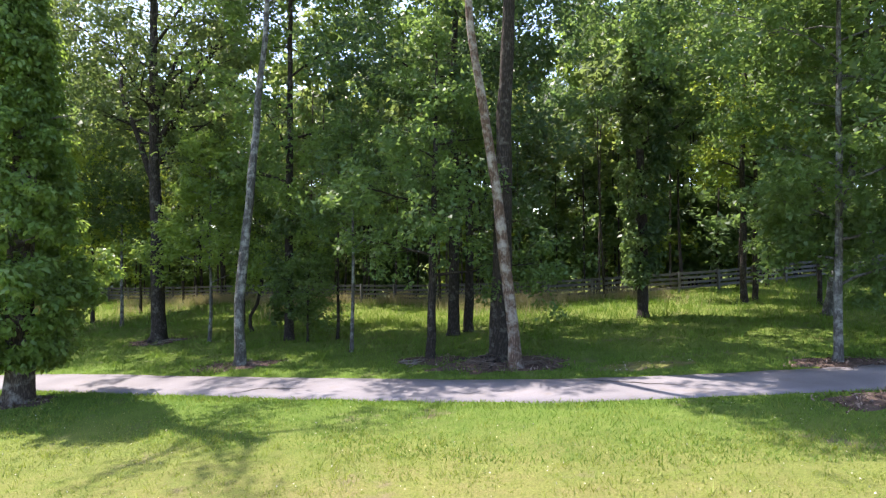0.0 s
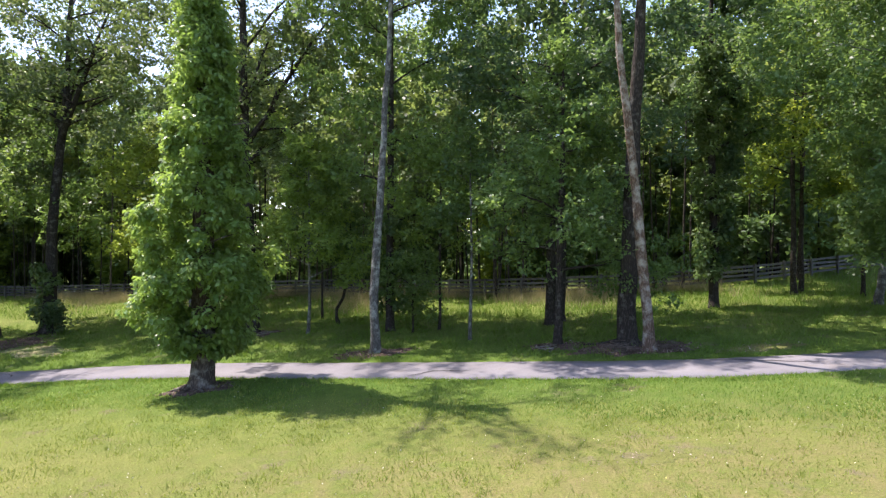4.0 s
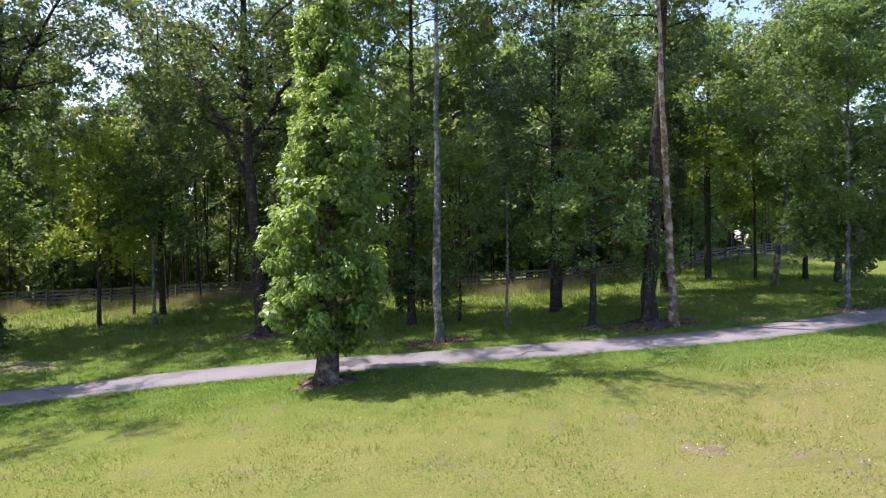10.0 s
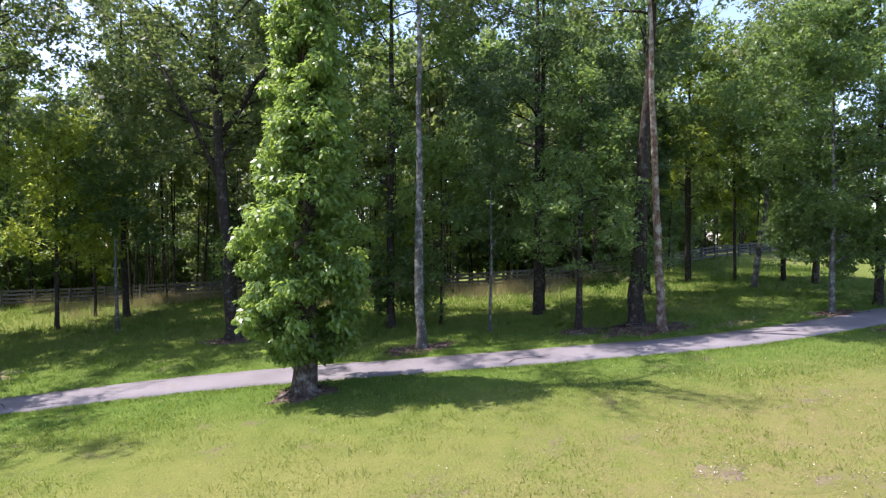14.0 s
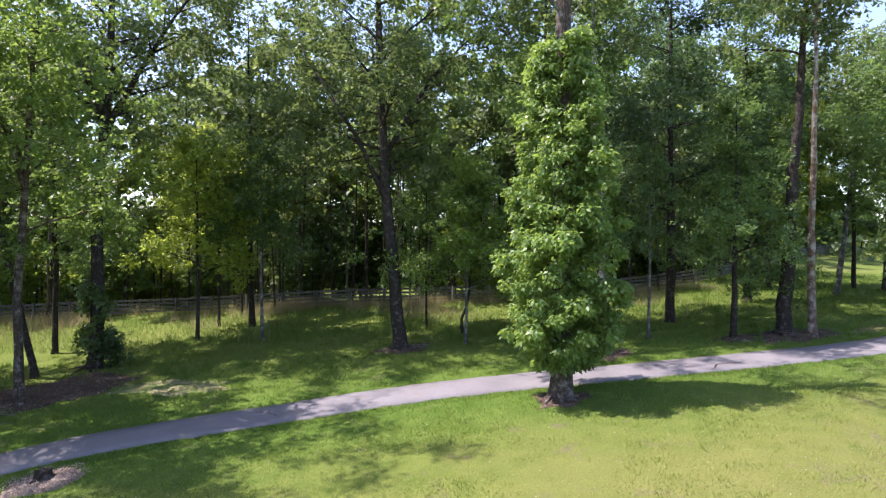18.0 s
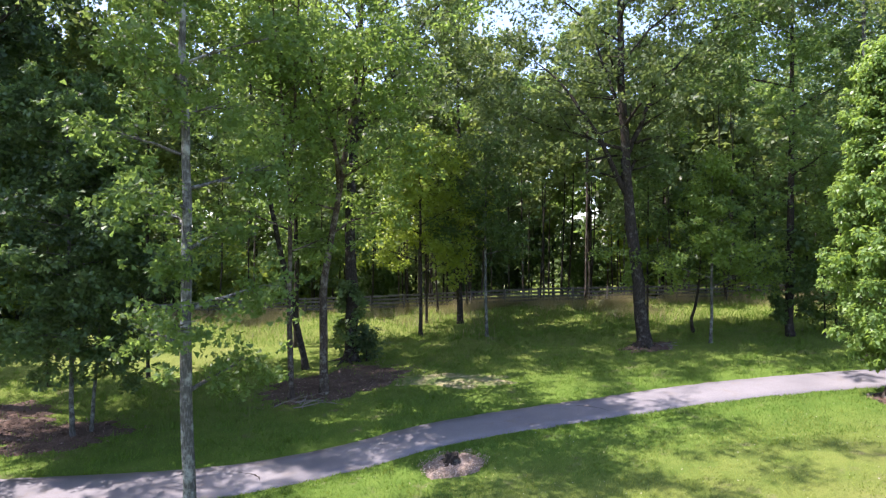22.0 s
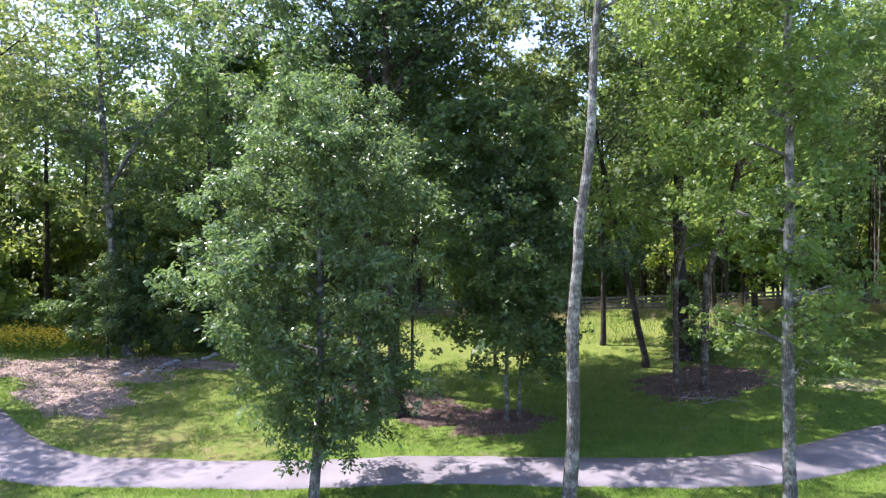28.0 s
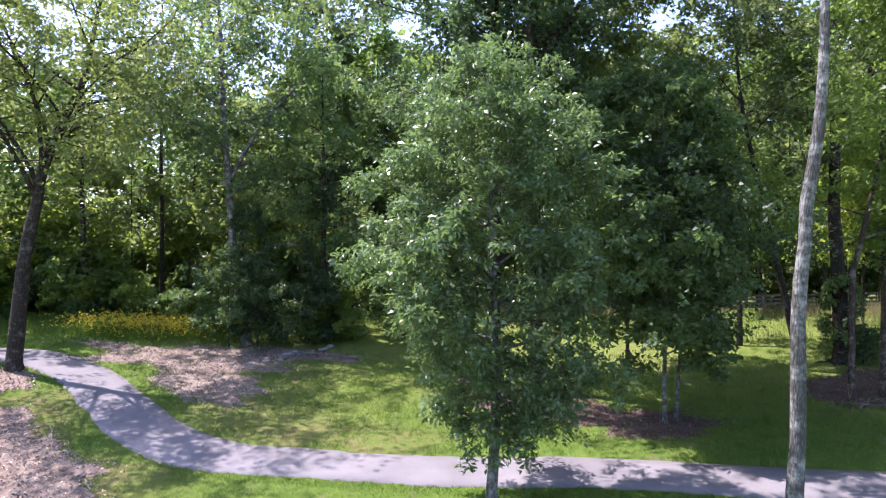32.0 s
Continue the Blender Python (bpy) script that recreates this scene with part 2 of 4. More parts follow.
STONE = stone_material()
FENCE_WOOD = wood_material("weathered_fence_wood", (0.090, 0.086, 0.080), (0.19, 0.183, 0.172))
DEAD_WOOD = wood_material("dead_branch_wood", (0.15, 0.13, 0.11), (0.27, 0.25, 0.22))
LITTER_WOOD = wood_material("brown_brushwood", (0.085, 0.065, 0.052), (0.19, 0.155, 0.13))
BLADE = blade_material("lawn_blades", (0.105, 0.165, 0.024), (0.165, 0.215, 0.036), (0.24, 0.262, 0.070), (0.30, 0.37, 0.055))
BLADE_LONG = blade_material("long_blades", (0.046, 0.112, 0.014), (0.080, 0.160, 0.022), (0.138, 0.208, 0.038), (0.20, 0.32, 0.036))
BLADE_TAN = blade_material("dry_blades", (0.20, 0.19, 0.085), (0.30, 0.26, 0.14), (0.38, 0.32, 0.20), (0.32, 0.29, 0.13))


# ---- shared builders ----
EDGE_X = (-46.8, -35.5, -25.2, -17.8, -12.5, -1.8, 3.6, 8.7, 14.7, 22.0, 38.0, 60.0)
EDGE_Y = (57.2, 52.3, 47.6, 44.3, 41.9, 36.8, 34.5, 33.2, 33.4, 35.6, 40.5, 47.0)


def gz(x, y):
    """The height of the ground: it falls gently to one end of the path, rises to the fence and drops behind it."""
    past = np.maximum(0, np.asarray(y, float) - np.interp(x, EDGE_X, EDGE_Y) - 1.5)
    x = np.clip(np.asarray(x, float), -66, 27) / 30
    y = np.clip(np.asarray(y, float), -6, 50) / 30
    drop = 4.5 * (1 - np.exp(-past / 22)) + 0.045 * np.minimum(past, 30)
    drop = drop + 0.32 * np.clip(y * 30 - 27, 0, 7) / 7 * np.clip(x * 30 + 12, 0, 10) / 10
    return 0.947 + 1.451 * x + -1.39 * y + -0.89 * x * x + 0.934 * x * y + 1.384 * y * y + -0.435 * x ** 3 + 0.442 * x * x * y - drop


def part(name, mesh, material, parent, label=""):
    ob = new(name, mesh)
    if material:
        mesh.materials.clear()
        mesh.materials.append(material)
    ob.parent = parent
    if label:
        ob["label"] = label
    return ob


def thing(name, x, y, z, label, category, group="", turn=0.0):
    e = new(name)
    e.empty_display_size = 0.3
    e.matrix_world = pose(x, y, z, 0, 0, turn)
    return tagged(e, label, category, group)


def mesh_of(name, verts, faces, smooth=False):
    m = bpy.data.meshes.new(name)
    m.from_pydata(verts, [], faces)
    if smooth:
        m.shade_smooth()
    return m


def array_mesh(name, verts, per, flat=True):
    """A mesh of many separate faces with `per` corners each, from an array of corners."""
    verts = np.ascontiguousarray(verts, dtype=np.float32).reshape(-1, 3)
    n = len(verts) // per
    m = bpy.data.meshes.new(name)
    m.vertices.add(len(verts))
    m.vertices.foreach_set("co", verts.ravel())
    m.loops.add(len(verts))
    m.loops.foreach_set("vertex_index", np.arange(len(verts), dtype=np.int32))
    m.polygons.add(n)
    m.polygons.foreach_set("loop_start", np.arange(0, n * per, per, dtype=np.int32))
    m.update(calc_edges=True)
    m.validate()
    return m


def unit(v):
    return v / np.maximum(np.linalg.norm(v, axis=-1, keepdims=True), 1e-9)


def tube(points, radii, sides=8, rng=None, rough=0.0):
    """Corners and faces of a tapering round stem along points."""
    pts = np.array(points, float)
    n = len(pts)
    tan = unit(np.gradient(pts, axis=0))
    ref = np.array([1.0, 0.02, 0.0]) if abs(tan[0, 0]) < 0.8 else np.array([0.0, 1.0, 0.1])
    verts, faces = [], []
    for i in range(n):
        a = unit(np.cross(tan[i], ref))
        b = np.cross(tan[i], a)
        for j in range(sides):
            w = 2 * math.pi * j / sides
            r = radii[i] * (1 + (rough * rng.normal() if rng is not None else 0))
            verts.append(tuple(pts[i] + r * (math.cos(w) * a + math.sin(w) * b)))
    for i in range(n - 1):
        for j in range(sides):
            k = (j + 1) % sides
            faces.append((i * sides + j, i * sides + k, (i + 1) * sides + k, (i + 1) * sides + j))
    faces.append(tuple(range((n - 1) * sides, n * sides)))
    faces.append(tuple(reversed(range(sides))))
    return verts, faces


def joined(pieces):
    verts, faces = [], []
    for v, f in pieces:
        o = len(verts)
        verts += v
        faces += [tuple(o + i for i in q) for q in f]
    return verts, faces


def leaf_cloud(rng, centres, radii, counts, size, droop=0.35, narrow=0.62, shell=0.45, out=0.5, corners=4):
    """Corners of many small folded leaves, gathered in clumps (centres, radii of three axes, leaves in each)."""
    centres, radii = np.asarray(centres, float), np.asarray(radii, float)
    who = np.repeat(np.arange(len(centres)), counts)
    n = len(who)
    d = unit(rng.normal(size=(n, 3)))
    at = centres[who] + d * radii[who] * (rng.random((n, 1)) ** shell)
    normal = unit(out * d + np.array([0, 0, 0.65]) + 0.72 * rng.normal(size=(n, 3)))
    along = d * np.array([1, 1, 0.4]) + 0.7 * rng.normal(size=(n, 3)) + np.array([0, 0, -droop])
    along = unit(along - normal * (along * normal).sum(1, keepdims=True))
    side = np.cross(normal, along)
    s = size * (0.6 + 0.8 * rng.random((n, 1)))
    w = s * narrow * 0.5
    fold = normal * s * 0.10
    if corners == 3:
        return np.stack([at, at + s * along + w * side, at + 0.75 * s * along - 1.2 * w * side], 1)
    return np.stack([at, at + 0.45 * s * along + w * side + fold, at + s * along - fold, at + 0.45 * s * along - w * side + fold], 1)


def spine(points, z):
    """A smooth stem through (z, dx, dy) rows, read at height z."""
    p = np.array(points, float)
    return np.array([np.interp(z, p[:, 0], p[:, 1]), np.interp(z, p[:, 0], p[:, 2]), z])


SEED = [100]
LEAF_SCALE = 1.2


def tree(name, label, x, y, r, h, low, spread, leaves, size, leaf, bark, lean=((0, 0, 0),), limbs=9, rise=0.35,
         flat=0.5, shape="round", top_r=0.25, group="trees", clump=1.2, category="tree", sides=10, flare=1.35,
         drop=0.0, narrow=0.66, forks=(), corners=3, more=1.8, twiggy=True, tufts=4):
    """A tree: trunk, limbs, twigs and a crown of leaf clumps with gaps. forks: (height, bearing, length, radius) of heavy upright limbs."""
    SEED[0] += 1
    rng = np.random.default_rng(SEED[0])
    base = thing(name, x, y, float(gz(x, y)) - 0.05, label, category, group)
    bend = list(lean)
    if bend[-1][0] < h:
        z0, x0, y0 = bend[-1]
        z1 = bend[-2] if len(bend) > 1 else (0, 0, 0)
        k = 0.5 * (h - z0) / max(z0 - z1[0], 1e-3) if z0 > 0 else 0
        bend.append((h, x0 + k * (x0 - z1[1]), y0 + k * (y0 - z1[2])))
    k = min(1.0, h / 4)
    zs = np.concatenate([[0, 0.12 * k, 0.35 * k, 0.8 * k], np.linspace(1.4 * k, h, max(8, int(h * 1.1)))])
    wob = np.cumsum(rng.normal(size=(len(zs), 2)) * 0.022 * np.sqrt(r / 0.2), axis=0)
    pts = [spine(bend, z) + np.array([*wob[i], 0]) for i, z in enumerate(zs)]
    rad = [r * ((1 - z / h) ** 0.75 * (1 - top_r * 0.2) + top_r * 0.2) * (1 + (flare - 1) * math.exp(-z / 0.28)) for z in zs]
    v, f = tube(pts, rad, sides, rng, 0.05)
    part("trunk", mesh_of("trunk", v, f, True), bark, base)
    centres, radii, weight = [], [], []

    def spray(at, size_of):
        """A few uneven tufts of leaves round the end of a twig, some of them hanging."""
        full = rng.uniform(0.15, 1.9)
        for tuft in range(tufts):
            c = size_of * rng.uniform(0.20, 0.46)
            centres.append(np.asarray(at) + rng.normal(size=3) * size_of * np.array([0.52, 0.52, 0.34 + 0.3 * flat]) - np.array([0, 0, 0.15 * size_of]))
            radii.append((c, c, c * rng.uniform(0.55, 1.0)))
            weight.append(c ** 1.8 * full * rng.uniform(0.5, 1.5))

    def limb(z, az, ln, up, r0, steps):
        p0 = spine(bend, z) + np.array([*[np.interp(z, zs, wob[:, k]) for k in (0, 1)], 0])
        line, q, head = [p0], p0, az
        for k in range(steps):
            head += rng.normal() * 0.16
            e = up * (1.15 - 0.5 * k / steps) - drop * k / steps + rng.normal() * 0.07
            q = q + ln / steps * np.array([math.cos(head) * math.cos(e), math.sin(head) * math.cos(e), math.sin(e)])
            line.append(q)
        v, f = tube(line, np.linspace(r0, 0.012, steps + 1), 7 if twiggy else 5)
        arm = part("limb", mesh_of("limb", v, f, True), bark, base)
        twigs = []
        for k in range(1 if h > 20 else 2, steps + 1):
            for twig in range(2):
                a = head + (1 if twig else -1) * (0.6 + 0.5 * rng.random())
                tl = min(ln, 6.0) * (0.22 + 0.2 * rng.random())
                e = min(up, 0.6) * 0.6 + rng.normal() * 0.2
                tip = line[k] + tl * np.array([math.cos(a) * math.cos(e), math.sin(a) * math.cos(e), math.sin(e)])
                rt = r0 * (1 - k / (steps + 1)) * 0.5
                twigs.append(tube([line[k], (line[k] + tip) / 2 + rng.normal(size=3) * 0.03, tip], [rt + 0.004, rt * 0.6 + 0.003, 0.004], 4))
                spray(tip, clump * (0.2 * min(ln, 6.0) + 0.32) * (0.6 + 0.6 * rng.random()))
        spray(line[-1], clump * (0.24 * min(ln, 6.0) + 0.34))
        if twiggy:
            v, f = joined(twigs)
            tagged(part("twig", mesh_of("twig", v, f, True), bark, arm), kind="stuff")

    for i in range(limbs):
        u = (i + 0.5 + 0.5 * (rng.random() - 0.5)) / limbs
        z = low + (h * 0.96 - low) * u ** 0.9
        if shape == "round":
            prof = math.sqrt(max(0.05, 1 - (1.7 * u - 0.75) ** 2 * 0.9))
        elif shape == "cone":
            prof = 1.05 - 0.8 * u
        elif shape == "vase":
            prof = 0.55 + 0.5 * math.sin(math.pi * min(1, u * 0.85 + 0.1))
        else:
            prof = 0.9 - 0.35 * u
        ln = max(0.5, spread * prof * (0.6 + 0.65 * rng.random()))
        limb(z, i * 2.39996 + rng.normal() * 0.35, ln, rise * (0.6 + 0.8 * rng.random()), float(np.interp(z, zs, rad)) * 0.40 + 0.006, 6 if twiggy else 4)
    for z, bearing, ln, rf in forks:
        limb(z, radians(bearing), ln, 1.0, rf, 9)
    cr = clump * (0.28 * spread + 0.3)
    for k in range(3):
        spray(pts[-1] - np.array([0, 0, 0.3 * k]), cr)
    weight = np.array(weight)
    counts = np.maximum(3, (more * leaves * weight / weight.sum()).astype(int))
    quads = leaf_cloud(rng, centres, radii, counts, size * LEAF_SCALE, narrow=narrow, corners=corners)
    part("crown", array_mesh("crown", quads, corners), leaf, base)
    return base


# ---- ground and path ----
RTX, RTY = 10.7, 16.0  # the young maple by the path's upper end

def curve_through(points, step=0.4):
    """A smooth line (Catmull-Rom) through a few plan points."""
    p = np.array(points, float)
    p = np.vstack([2 * p[0] - p[1], p, 2 * p[-1] - p[-2]])
    out = []
    for i in range(1, len(p) - 2):
        n = max(2, int(np.linalg.norm(p[i + 1] - p[i]) / step))
        for k in range(n):
            t = k / n
            out.append(0.5 * (2 * p[i] + (p[i + 1] - p[i - 1]) * t + (2 * p[i - 1] - 5 * p[i] + 4 * p[i + 1] - p[i + 2]) * t * t
                              + (3 * p[i] - p[i - 1] - 3 * p[i + 1] + p[i + 2]) * t ** 3))
    out.append(p[-2])
    return np.array(out)


PATH_LINE = curve_through([(64.2, 19.6), (42.8, 17.1), (25.7, 15.0), (13.0, 14.6), (9.5, 14.35), (5.7, 14.35), (1.9, 14.8), (-2.8, 16.2), (-8.1, 18.2), (-14.9, 20.8),
                           (-20.5, 22.0), (-26.4, 22.8), (-30.3, 22.4), (-33.7, 22.5), (-37.1, 23.6), (-42.2, 25.5), (-47.1, 26.5), (-50.9, 27.6),
                           (-54.3, 28.6), (-57.0, 30.8), (-59.7, 34.3), (-63.1, 38.4), (-66.6, 40.7), (-71.4, 42.1), (-85.6, 46.9)])
HALF = 1.1


def path_distance(x, y):
    x, y = np.atleast_1d(np.asarray(x, float)), np.atleast_1d(np.asarray(y, float))
    best = np.full(x.shape, 1e9)
    for px, py in PATH_LINE[::2]:
        best = np.minimum(best, (x - px) ** 2 + (y - py) ** 2)
    return np.sqrt(best)


def path_y(x):
    """The y of the path's middle at x, along its main run."""
    o = np.argsort(PATH_LINE[:, 0])
    return np.interp(x, PATH_LINE[o, 0], PATH_LINE[o, 1])


# where the grass of the bend is thin and dry
VERGES = ((-52.0, 30.6, 2.2), (-54.8, 33.6, 2.0), (-48.6, 29.0, 1.6), (-57.2, 26.6, 2.4), (-62.0, 34.2, 2.2), (-61.5, 31.0, 1.6))


def build_ground():
    xs = np.concatenate([[-900, -500, -300, -200, -140, -110, -92], np.arange(-80, 40, 0.6), [48, 60, 80, 110, 150, 220, 330, 550, 900]])
    ys = np.concatenate([[-900, -500, -250, -120, -60, -30, -15, -8], np.arange(-3, 60, 0.6), [66, 75, 90, 120, 170, 250, 400, 900]])
    gx, gy = np.meshgrid(xs, ys)
    z = gz(gx, gy)
    rough = np.array([noise.fractal((a * 0.45, b * 0.45, 0), 1.0, 2.0, 4) for a, b in zip(gx.ravel(), gy.ravel())]).reshape(gx.shape)
    d = path_distance(gx.ravel(), gy.ravel()).reshape(gx.shape)
    z = z + 0.045 * rough * np.clip((d - 1.0) / 2.5, 0, 1) - 0.05 * (d < 1.0)
    w = len(xs)
    verts = np.stack([gx, gy, z], -1).reshape(-1, 3)
    faces = [(j * w + i, j * w + i + 1, (j + 1) * w + i + 1, (j + 1) * w + i) for j in range(len(ys) - 1) for i in range(w - 1)]
    ob = new("ground", mesh_of("ground", verts.tolist(), faces, True))
    ob.data.materials.append(GROUND)
    lush = ob.data.attributes.new("lush", "FLOAT", "POINT")
    off = gy - path_y(gx)
    lush.data.foreach_set("value", np.where(off > 0, 0.25 + 0.75 * np.exp(-(off / 7.0) ** 2), np.exp(-(np.maximum(0, d - 2.0) / 3.3) ** 2)).ravel().astype(np.float32))
    worn = ob.data.attributes.new("worn", "FLOAT", "POINT")
    worn.data.foreach_set("value", np.clip(1.1 * np.exp(-((gx + 3) / 11) ** 2 - ((gy - 6) / 5.0) ** 2) + sum(np.exp(-((gx - a) ** 2 + (gy - b) ** 2) / r ** 2) for a, b, r in VERGES), 0, 1).ravel().astype(np.float32))
    tagged(ob, "uneven mown grass sloping gently under the trees", "ground", kind="structure")


def build_path():
    rng = np.random.default_rng(5)
    t = unit(np.gradient(PATH_LINE, axis=0))
    side = np.stack([-t[:, 1], t[:, 0]], 1)
    n = len(PATH_LINE)
    wob = np.array([[0.07 * noise.noise((i * 0.13, s * 9.0, 0)) + 0.025 * rng.normal() for s in (0, 1)] for i in range(n)])
    cols = np.array([-1.0, -0.96, -0.5, 0, 0.5, 0.96, 1.0])
    verts, faces = [], []
    for i in range(n):
        for k, c in enumerate(cols):
            half = HALF + 0.12 * float(np.clip((-50.5 - PATH_LINE[i, 0]) / 4, 0, 1)) + (wob[i, 0] if c < 0 else wob[i, 1])
            p = PATH_LINE[i] + side[i] * c * half
            z = float(gz(*p)) + (0.028 + 0.012 * (1 - c * c) if abs(c) < 0.99 else -0.06)
            verts.append((p[0], p[1], z))
    w = len(cols)
    faces = [(i * w + k, (i + 1) * w + k, (i + 1) * w + k + 1, i * w + k + 1) for i in range(n - 1) for k in range(w - 1)]
    ob = new("path", mesh_of("path", verts, [tuple(reversed(q)) for q in faces], True))
    ob.data.materials.append(ASPHALT)
    tagged(ob, "narrow sun-bleached asphalt footpath winding through grass", "path", kind="structure")


build_ground()
build_path()


# ---- trees, from the sunny lawn to the woods ----
def vine_tree():
    """The tree by the path, wrapped from knee height to its fork in broad-leaved vines."""
    rng = np.random.default_rng(11)
    x, y = -12.34, 17.25
    base = thing("vine_covered_tree", x, y, float(gz(x, y)) - 0.05, "tall tree wrapped in bright broad-leaved vines beside the path", "tree", "trees")
    zs = np.concatenate([[0, 0.15, 0.4, 0.9], np.linspace(1.6, 19, 18)])
    pts = [np.array([0.012 * z + 0.03 * math.sin(z), 0.01 * z, z]) for z in zs]
    rad = [0.36 * (1 - z / 42) * (1 + 0.45 * math.exp(-z / 0.3)) for z in zs]
    v, f = tube(pts, rad, 14, rng, 0.06)
    part("trunk", mesh_of("trunk", v, f, True), BARK_BROWN, base)
    centres, radii = [], []
    prof_z = [1.15, 1.8, 2.6, 3.8, 6.0, 8.0, 9.8, 11.2, 12.6]
    prof_r = [0.85, 1.75, 2.2, 2.2, 1.92, 1.58, 1.3, 1.02, 0.6]
    for i in range(540):
        z = 1.25 + 11.2 * rng.random() ** 1.05
        a = rng.random() * 2 * math.pi
        R = np.interp(z, prof_z, prof_r) * (0.82 + 0.3 * noise.noise((math.cos(a) * 1.4, math.sin(a) * 1.4, z * 0.55)) + 0.08 * rng.normal())
        rr = R * (0.55 + 0.45 * rng.random() ** 0.5) if i % 4 else 0.42 * R + 0.15
        deep = float(np.interp(z, (4, 10), (0.0, 0.42)))
        u, w = rr * math.cos(a) * (1 + 1.3 * deep), rr * math.sin(a) * (1 - 0.75 * deep)
        centres.append((0.3 * u + 0.95 * w, -0.95 * u + 0.3 * w, z))
        c = 0.24 + 0.22 * rng.random()
        radii.append((c, c, c * 0.8))
    for i in range(9):
        z = 1.8 + i * 1.25
        a = i * 2.4
        ln = float(np.interp(z, prof_z, prof_r)) * 0.85
        p0 = np.array([0.012 * z, 0.01 * z, z])
        line = [p0 + k / 4 * ln * np.array([math.cos(a + 0.2 * k), math.sin(a + 0.2 * k), 0.35]) for k in range(5)]
        v, f = tube(line, np.linspace(0.05, 0.01, 5), 6)
        part("vine_stem", mesh_of("vine_stem", v, f, True), BARK_BROWN, base)
    quads = leaf_cloud(rng, centres, radii, [118] * len(centres), 0.165, droop=1.1, narrow=0.54, shell=0.5, out=1.0)
    part("vine_leaves", array_mesh("vine_leaves", quads, 4), LEAF_IVY, base, "glossy bright green vine leaves")
    tops, tr = [], []
    for i in range(8):
        z = 12.5 + 0.8 * i
        a = 0.6 + i * 2.4
        p0 = np.array([0.012 * z, 0.01 * z, z])
        line = [p0]
        for k in range(5):
            line.append(line[-1] + 0.75 * np.array([math.cos(a) * 0.75, math.sin(a) * 0.75, 0.65]))
            a += rng.normal() * 0.2
        v, f = tube(line, np.linspace(0.09, 0.015, 6), 6)
        part("limb", mesh_of("limb", v, f, True), BARK_GREY, base)
        for q in line[2:]:
            tops.append(q + rng.normal(size=3) * 0.3)
            tr.append((0.9, 0.9, 0.5))
    quads = leaf_cloud(rng, tops, tr, [60] * len(tops), 0.17)
    part("crown", array_mesh("crown", quads, 4), LEAF_OAK, base)


vine_tree()
TALL = "tall woodland trees"
SMALL = "understorey trees"
# the pair with the leaning stem, beside the path
tree("leaning_tree", "slender leaning tree with peeling reddish grey bark", 2.15, 17.40, 0.19, 17, 13.0, 1.7, 1300, 0.18, LEAF_OAK, BARK_RED, lean=((0, 0, 0), (5, -0.55, -0.3), (10, -1.41, -0.99)), limbs=9, group=TALL, flare=1.5)
tree("oak_tree", "stout dark-barked tree standing beside a leaning stem", 1.76, 18.44, 0.34, 18.5, 12.2, 3.2, 3600, 0.18, LEAF_OAK, BARK_DARK, lean=((0, 0, 0), (10, 0.15, -0.6)), limbs=12, group=TALL, flare=1.5)
tree("leaning_tree", "slender grey-barked tree leaning beside the path", -7.13, 20.79, 0.19, 20, 13.5, 3.0, 3200, 0.18, LEAF_OAK, BARK_GREY, lean=((0, 0, 0), (2, 0.0, 0.1), (6.3, 0.27, 0.6), (12.5, 0.59, 1.35)), limbs=9, group=TALL, flare=1.5)
# understorey between path and fence, to the higher end
tree("beech_tree", "young beech with wide dark layered foliage", -0.41, 19.51, 0.15, 11.5, 2.4, 3.0, 9000, 0.13, LEAF_MAPLE, BARK_DARK, limbs=17, rise=0.22, flat=0.28, shape="cone", group=SMALL)
tree("sapling", "thin pale-barked sapling with sparse leaves", -3.38, 21.88, 0.075, 9.5, 3.4, 1.5, 2400, 0.13, LEAF_MAPLE, BARK_GREY, limbs=10, rise=0.5, shape="cone", group=SMALL)
tree("sapling", "thin dark sapling under taller trees", -4.44, 24.97, 0.07, 9, 3.2, 1.9, 3200, 0.14, LEAF_MAPLE, BARK_DARK, limbs=10, rise=0.35, group=SMALL)
tree("oak_tree", "straight dark trunk with leafy shoots low down", -6.65, 25.75, 0.2, 21, 4.5, 4.2, 9500, 0.17, LEAF_MAPLE, BARK_DARK, limbs=14, group=TALL)
tree("sapling", "bushy sapling hiding the foot of a trunk", -5.67, 24.67, 0.05, 3.6, 0.5, 1.1, 2200, 0.12, LEAF_MAPLE, BARK_DARK, limbs=9, rise=0.5, group=SMALL)
tree("twin_trunk_tree", "dark straight trunk of a close-standing pair", 0.41, 24.00, 0.24, 20, 4.2, 4.0, 8500, 0.17, LEAF_DARK, BARK_DARK, limbs=14, rise=0.3, flat=0.4, group=TALL)
tree("twin_trunk_tree", "dark straight trunk of a close-standing pair", 1.05, 24.67, 0.2, 19, 3.8, 3.6, 6500, 0.17, LEAF_DARK, BARK_DARK, limbs=13, rise=0.3, flat=0.4, group=TALL)
tree("oak_tree", "tall trunk wrapped low in pale leafy vines", 8.5, 25.2, 0.22, 20, 7, 4.0, 8000, 0.18, LEAF_DARK, BARK_DARK, limbs=13, group=TALL)
tree("woodland_tree", "dark slim trunk close to the fence", 14.0, 27.4, 0.15, 17, 4.5, 3.0, 5000, 0.18, LEAF_MAPLE, BARK_DARK, limbs=12, group=TALL)
